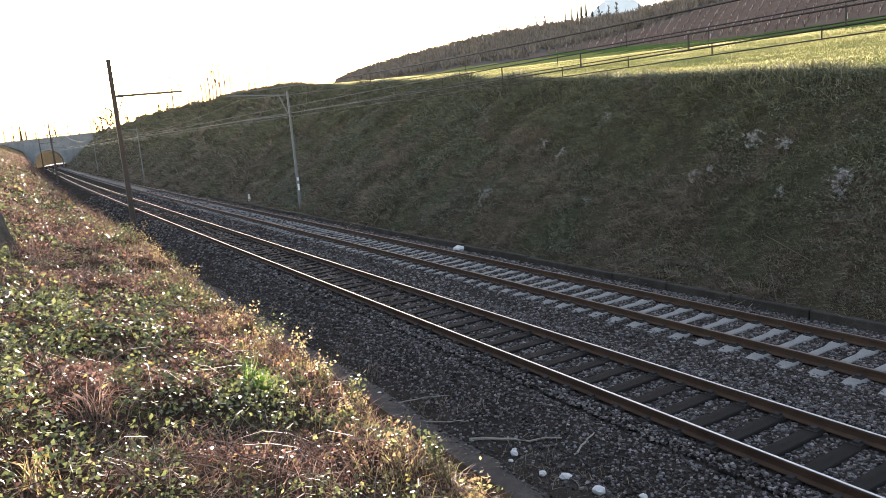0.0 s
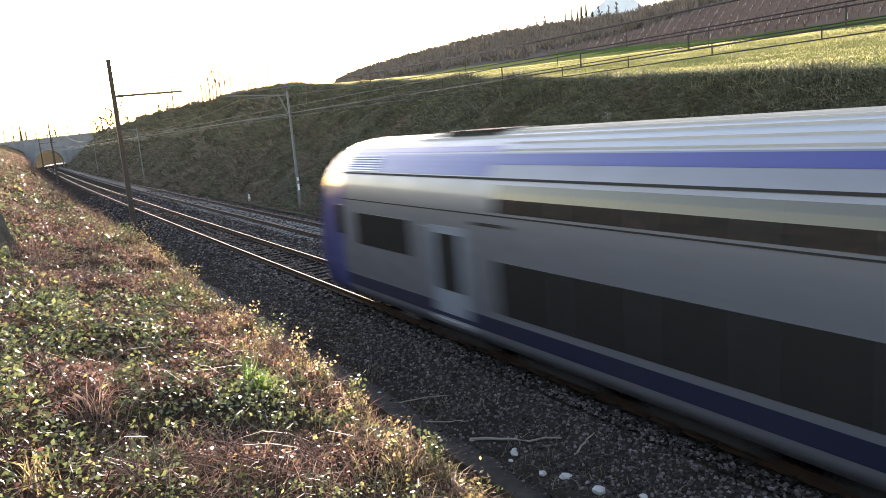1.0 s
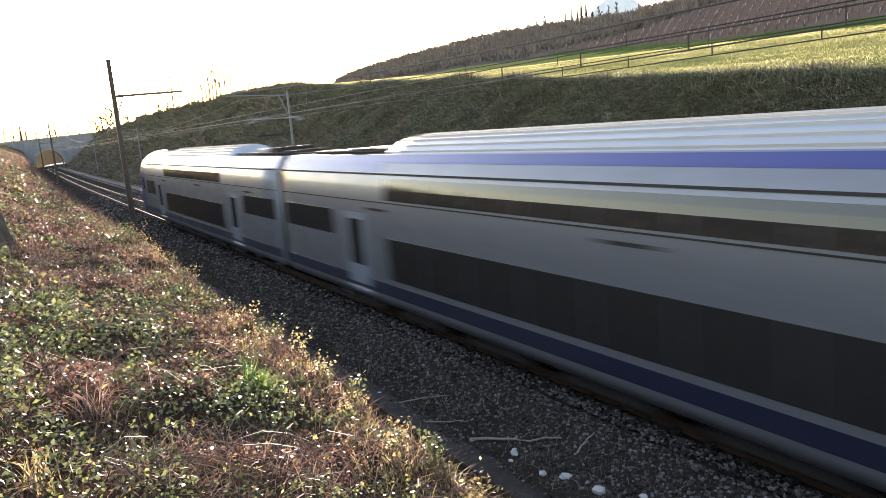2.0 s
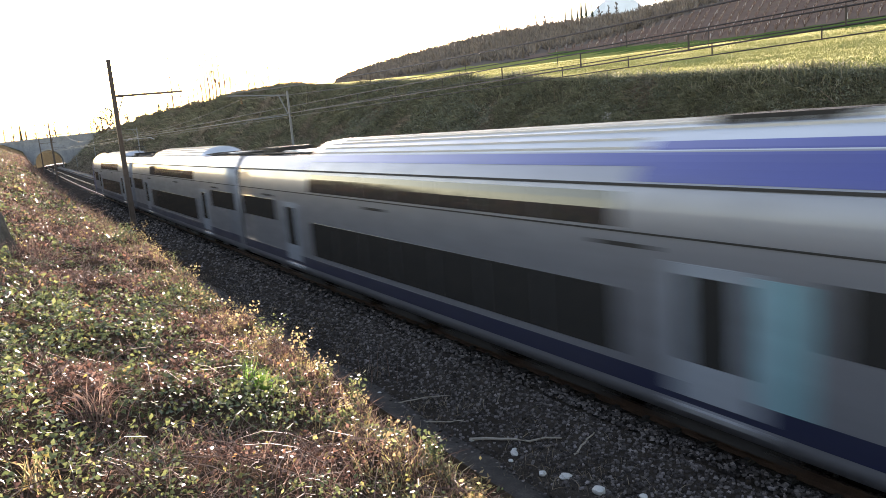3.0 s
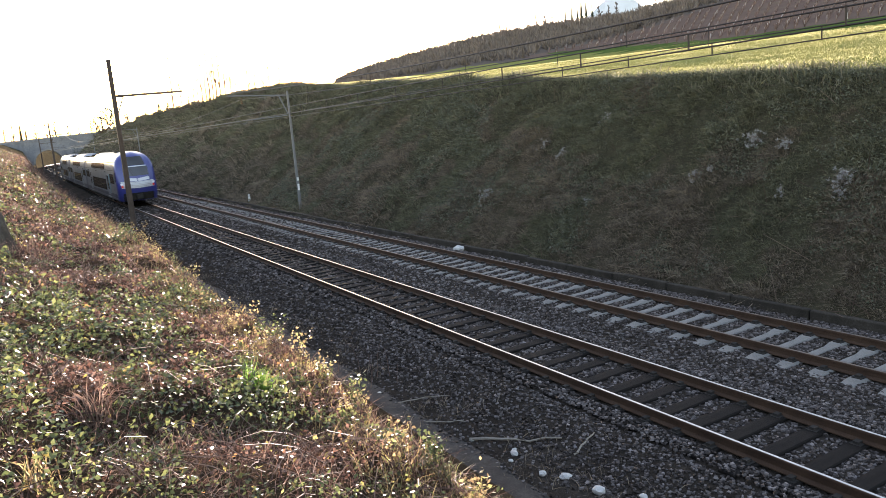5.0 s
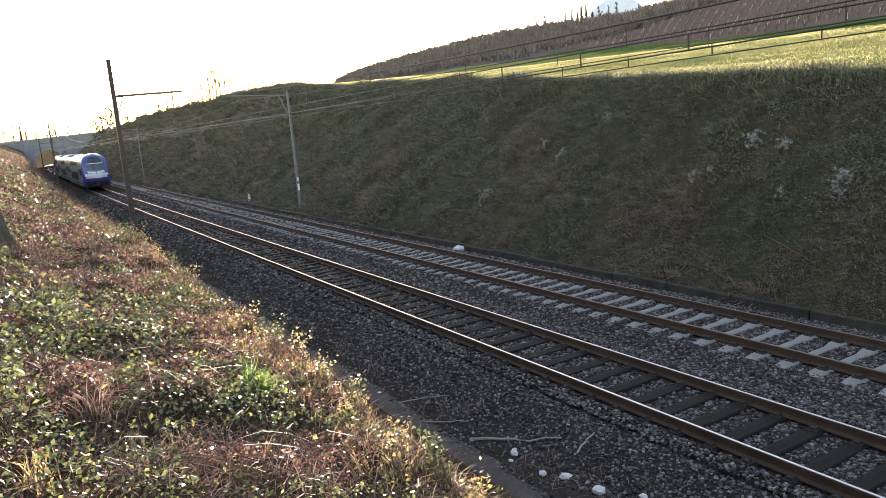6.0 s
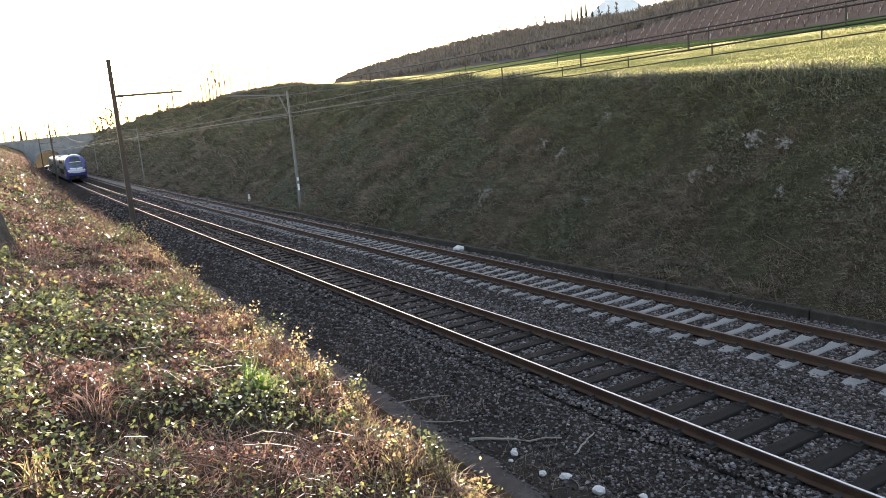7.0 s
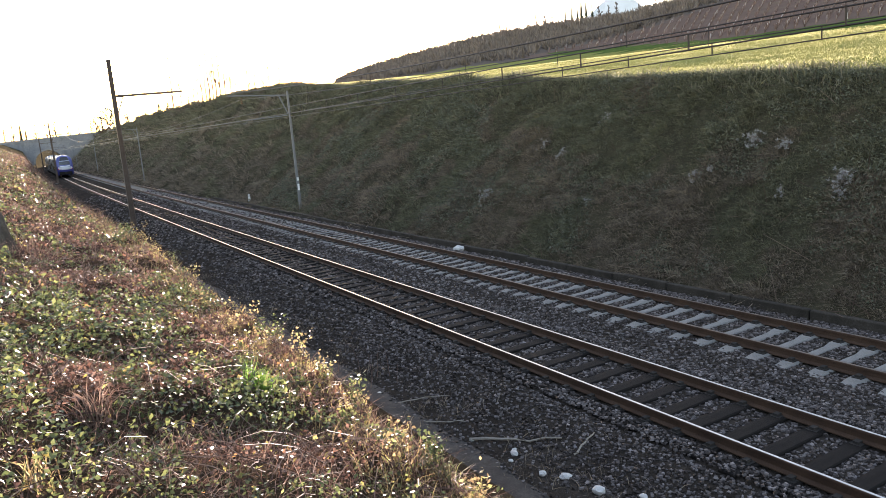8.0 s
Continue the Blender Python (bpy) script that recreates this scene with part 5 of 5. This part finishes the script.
def evergreen(seed, h, wide):
    rnd = random.Random(seed)
    trunk, crown = Bag(), Bag()
    trunk.prism((0, 0, 0), (0, 0, h * 0.9), 0.03 * h, 0.005 * h, 6)
    for _ in range(int(260)):
        u = rnd.uniform(0.1, 1.0)
        a, r = rnd.uniform(0, math.tau), wide * h * (1 - u) ** 0.7 * rnd.uniform(0.4, 1.0)
        p = np.array((math.cos(a) * r * 0.3, math.sin(a) * r * 0.3, h * u))
        q = np.array((math.cos(a) * r, math.sin(a) * r, h * (u - 0.03 + rnd.uniform(-0.04, 0.06))))
        crown.prism(p, q, 0.025 * h, 0.004 * h)
    return trunk, crown


def plant_tree(x, y, z, shapes, crown_material, label, turn=0.0):
    root = tagged(new("tree"), label, "tree")
    root.matrix_basis = pose(x, y, z - 0.1, 0, 0, turn)
    for name, bag, m in (("trunk", shapes[0], M_BARK), ("crown", shapes[1], crown_material)):
        ob = new(name, bag.mesh(name, m))
        ob.parent = root


def on_crest(az, back=1.5):
    """The place on the crest of the slope that lies at this bearing from the bank."""
    y = 60.0
    for _ in range(30):
        y = (FOOT + (ramp(y, CREST) + 0.34) / TANB + off(y) + back) / math.tan(radians(az))
    x = y * math.tan(radians(az))
    return x, y, height(x, y)


for _k, (_az, _h, _b) in enumerate(((11.3, 11.5, 1.5), (11.9, 6.0, 3.0), (12.4, 6.2, 3.0), (12.8, 8.0, 2.0), (13.1, 6.5, 3.5), (13.4, 9.0, 3.0), (13.7, 8.0, 1.5), (13.95, 9.6, 2.5), (14.2, 8.6, 3.5), (14.45, 9.4, 2.0), (14.75, 8.6, 2.5), (15.1, 8.0, 3.0), (15.5, 6.8, 2.0), (15.9, 6.0, 2.0), (16.3, 5.0, 3.0), (16.8, 4.6, 3.0), (17.3, 4.2, 2.0), (17.9, 3.6, 2.5), (18.4, 3.4, 2.0), (19.2, 3.0, 2.0))):
    plant_tree(*on_crest(_az, _b), bare_tree(_k + 100, _h, 0.32, 3, 0.016, 0.04), V_TWIG, "slender leafless tree on the crest of the slope", _k * 50)
for _k, (_az, _h) in enumerate(((10.3, 2.6), (9.3, 1.8), (10.9, 2.2))):
    plant_tree(*on_crest(_az), evergreen(_k + 40, _h, 0.5), V_FIR, "dark bushy evergreen shrub on the crest", _k * 70)
for _k, (_az, _h) in enumerate(((5.9, 7.5), (6.3, 8.5), (6.7, 9.0), (7.1, 7.0), (8.0, 3.5))):
    plant_tree(*on_crest(_az), bare_tree(_k + 60, _h, 0.5, 4, 0.03, 0.07), V_TWIG, "spreading leafless shrub on the crest", _k * 40)
for _k, (_az, _h, _ev) in enumerate(((0.2, 8, 0), (0.7, 10, 0), (1.2, 10.5, 1), (1.5, 8.5, 1), (2.1, 9.5, 0), (2.75, 11, 0), (3.3, 13, 0), (4.1, 9, 0), (4.8, 8, 0), (5.6, 7, 0), (-0.6, 9, 0))):
    _x, _y, _z = polar(_az, 335 + 9 * (_k % 3))
    plant_tree(_x, _y, max(_z, 7.5), evergreen(_k, _h, 0.14) if _ev else bare_tree(_k + 80, _h, 0.34, 3, 0.03, 0.1), V_FIR if _ev else V_TWIG, "dark narrow evergreen beyond the bridge" if _ev else "leafless tree beyond the bridge", _k * 33)
for _k, (_az, _h, _ev) in enumerate(((36.4, 11, 0), (36.9, 14, 0), (38.5, 10, 0), (39.2, 14, 0), (39.9, 15, 0), (40.4, 10, 0), (41.4, 11, 1), (41.9, 12, 1), (42.3, 13, 1), (42.6, 15, 1), (42.95, 14, 1), (43.4, 13, 1), (43.9, 12, 0), (44.6, 10, 0), (45.2, 12, 0), (46.8, 10, 0), (48.0, 11, 0), (27.4, 5, 1), (27.9, 5.5, 1), (28.5, 5, 1))):
    _x, _y, _z = polar(_az, 468)
    _h += 3.5
    plant_tree(_x, _y, _z, evergreen(_k + 9, _h, 0.13) if _ev else bare_tree(_k + 140, _h, 0.3, 4, 0.03, 0.11), V_FIR if _ev else V_TWIG, "dark pointed evergreen on the hill's skyline" if _ev else "tall leafless tree on the hill's skyline", _k * 61)


def hill_wood():
    """Leafless woodland over the hill behind the vineyard: a brush of upright twigs for each crown."""
    rs = np.random.RandomState(77)
    base, tall = [], []
    while len(base) < 5200:
        az, r = rs.uniform(20.5, 70), 110 + 365 * rs.uniform() ** 0.6
        x, y, z = polar(az, r)
        el = math.degrees(math.atan2(z - EYE.z, r))
        if el < max(ramp(az, VINE_TOP if az > 38.5 else MEADOW_TOP), 0) + 0.08:
            continue
        base.append((x, y, z - 0.3))
        tall.append(min(rs.uniform(3.0, 6.5) * (1.1 + 0.7 * noise.noise((x * 0.05, y * 0.05, 5.0))), r * 0.018) * (0.15 + 0.85 * ease(21, 29, az)))
    n = 22
    b, h = np.repeat(np.array(base), n, 0), np.repeat(np.array(tall), n)
    lean = RS.normal(size=(len(b), 3)) * (0.35, 0.35, 0.1) + np.array((0, 0, 1.0))
    b = b + lean * (h * RS.uniform(0.0, 0.45, len(b)))[:, None] * (1, 1, 0.8) + RS.normal(size=b.shape) * (0.3, 0.3, 0)
    lean /= np.linalg.norm(lean, axis=1)[:, None]
    ln = h * RS.uniform(0.35, 0.62, len(b))
    stuff_mesh("hill_wood", blades("hill_wood", b, lean, ln, np.clip(ln * 0.16, 0.15, 0.6), V_HAZE, 0.15), "grey-brown leafless woodland on the far hill, paled by haze", "woodland")


hill_wood()


def crest_brush():
    """Scrub along the crest of the cutting: rounded clumps of fine twigs."""
    spots = []
    rs = np.random.RandomState(41)
    for _ in range(150):
        az = rs.uniform(5.6, 22.5)
        x, y, z = on_crest(az, rs.uniform(-1.0, 2.5))
        size = (3.6 if az < 7.4 else 1.9 if az < 13 else 1.3) * rs.uniform(0.6, 1.1) * (0.7 + 0.5 * noise.noise((az * 1.3, 0.0, 2.0)))
        spots.append((x, y, z, max(size, 0.5)))
    for x, y, z, size in spots:
        root = tagged(new("shrub"), "leafless brown scrub on the crest of the slope", "shrub", "scrub on the crest")
        root.location = (x, y, z - 0.15)
        n = 110
        d = RS.normal(size=(n, 3)) * (0.75, 0.75, 0.3) + np.array((0, 0, 0.8))
        d /= np.linalg.norm(d, axis=1)[:, None]
        at = d * (RS.uniform(0.0, 0.55, n) * size)[:, None]
        e = d + RS.normal(size=(n, 3)) * 0.35
        ln = size * RS.uniform(0.25, 0.5, n)
        ob = new("crown", blades("crown", at, e / np.linalg.norm(e, axis=1)[:, None], ln, np.clip(ln * 0.14, 0.06, 0.22), V_TWIG, 0.1))
        ob.parent = root


crest_brush()


def dead_shrub(x, y, h, seed):
    root = tagged(new("dead_shrub"), "small bare twiggy shrub among the brambles", "shrub", "bare shrubs")
    root.matrix_basis = pose(x, y, height(x, y) - 0.02, 8 * math.sin(seed), 8 * math.cos(seed), seed * 40)
    for name, bag in zip(("stem", "crown"), bare_tree(seed, h, 0.5, 3, 0.012, 0.0025)):
        ob = new(name, bag.mesh(name, V_STALK))
        ob.parent = root


for _k, (_x, _y, _h) in enumerate(((0.75, 10.2, 0.5), (0.5, 8.6, 0.45), (0.95, 12.2, 0.55), (0.2, 7.4, 0.4), (1.3, 9.0, 0.35), (0.0, 5.2, 0.35), (-0.2, 4.1, 0.3), (0.3, 15.5, 0.7), (1.4, 14.5, 0.6), (1.0, 19.0, 0.8))):
    dead_shrub(_x, _y, _h, _k + 1)


def far_ridge():
    """A mountain behind the hill, its pale colour standing in for haze."""
    bm = bmesh.new()
    lo, hi = [], []
    for k in range(41):
        az = 30 + k * 0.9
        a = radians(az)
        el = 5.0 + 3.2 * math.exp(-((az - 45.3) / 3.2) ** 2) + 0.25 * noise.noise((az * 0.9, 0, 0)) + 0.1 * noise.noise((az * 3.1, 4, 0))
        for li, r, z in ((lo, 3300, 0.0), (hi, 3600, 3600 * math.tan(radians(el)))):
            li.append(bm.verts.new((r * math.sin(a), r * math.cos(a), z)))
    for k in range(40):
        bm.faces.new((lo[k], lo[k + 1], hi[k + 1], hi[k]))
    tagged(part("backdrop", bm, varied("hazy mountain", ((0.3, (0.4, 0.45, 0.5)), (0.7, (0.55, 0.6, 0.65))), 0.004, 0.03, bump=0)), "pale hazy mountain beyond the hill", "mountain", kind="structure")


far_ridge()


def rear_bank():
    """The same low growth carried on beside and behind the viewpoint."""
    lv, sz, st = [], [], []
    for x0, x1, y0, y1 in ((-4.5, 2.2, -5.0, -0.2), (-4.5, -1.6, -0.2, 6.0), (-4.5, -2.1, 6.0, 11.0)):
        p = spread(x0, x1, y0, y1, 260)
        p[:, 2] += RS.uniform(0.02, 0.15, len(p))
        lv.append(p)
        sz.append(RS.uniform(0.02, 0.045, len(p)))
        st.append(spread(x0, x1, y0, y1, 110))
    stuff_mesh("bramble_leaves", leaves("rear_leaves", np.concatenate(lv), np.concatenate(sz), V_GREEN, 0.55), "low green bramble leaves covering the bank", "bramble")
    b = np.concatenate(st)
    n = RS.uniform(0.12, 0.35, len(b))
    stuff_mesh("dry_stalks", blades("rear_stalks", b, upright(len(b), 0.9) * (1, 1, 0.8), n, np.clip(n * 0.022, 0.0035, 0.03), V_STALK, 0.2), "brown dry stalks standing on the bank", "dead stems")


rear_bank()


# ---- what moves ----
RUN = ((0.0, -93.0), (0.5, -77.95), (1.0, -62.85), (1.5, -47.45), (2.0, -31.8), (2.5, -16.2), (3.0, -0.6), (3.5, 14.9), (4.0, 30.4), (4.5, 46.0), (5.0, 61.9), (5.5, 78.0), (6.0, 94.1), (6.5, 110.3), (7.0, 126.5), (7.5, 142.8), (8.0, 159.2))


def tail(t):
    """How far the rear of the train has come along the line."""
    return ramp(t, RUN)


def motions():
    for car, mid, flip in zip(CARS, (13.675, 40.55, 67.425), (180, 0, 0)):
        rows = []
        for i in range(17):
            t = i * 0.5
            y = tail(t) + mid
            back_y, front_y = y - 9, y + 9
            turn = -math.degrees(math.atan2(off(front_y) - off(back_y), 18.0))
            rows.append((t, pose(NEAR + (off(back_y) + off(front_y)) / 2, y, 0, 0, 0, turn + flip)))
        walk(car, rows)


motions()
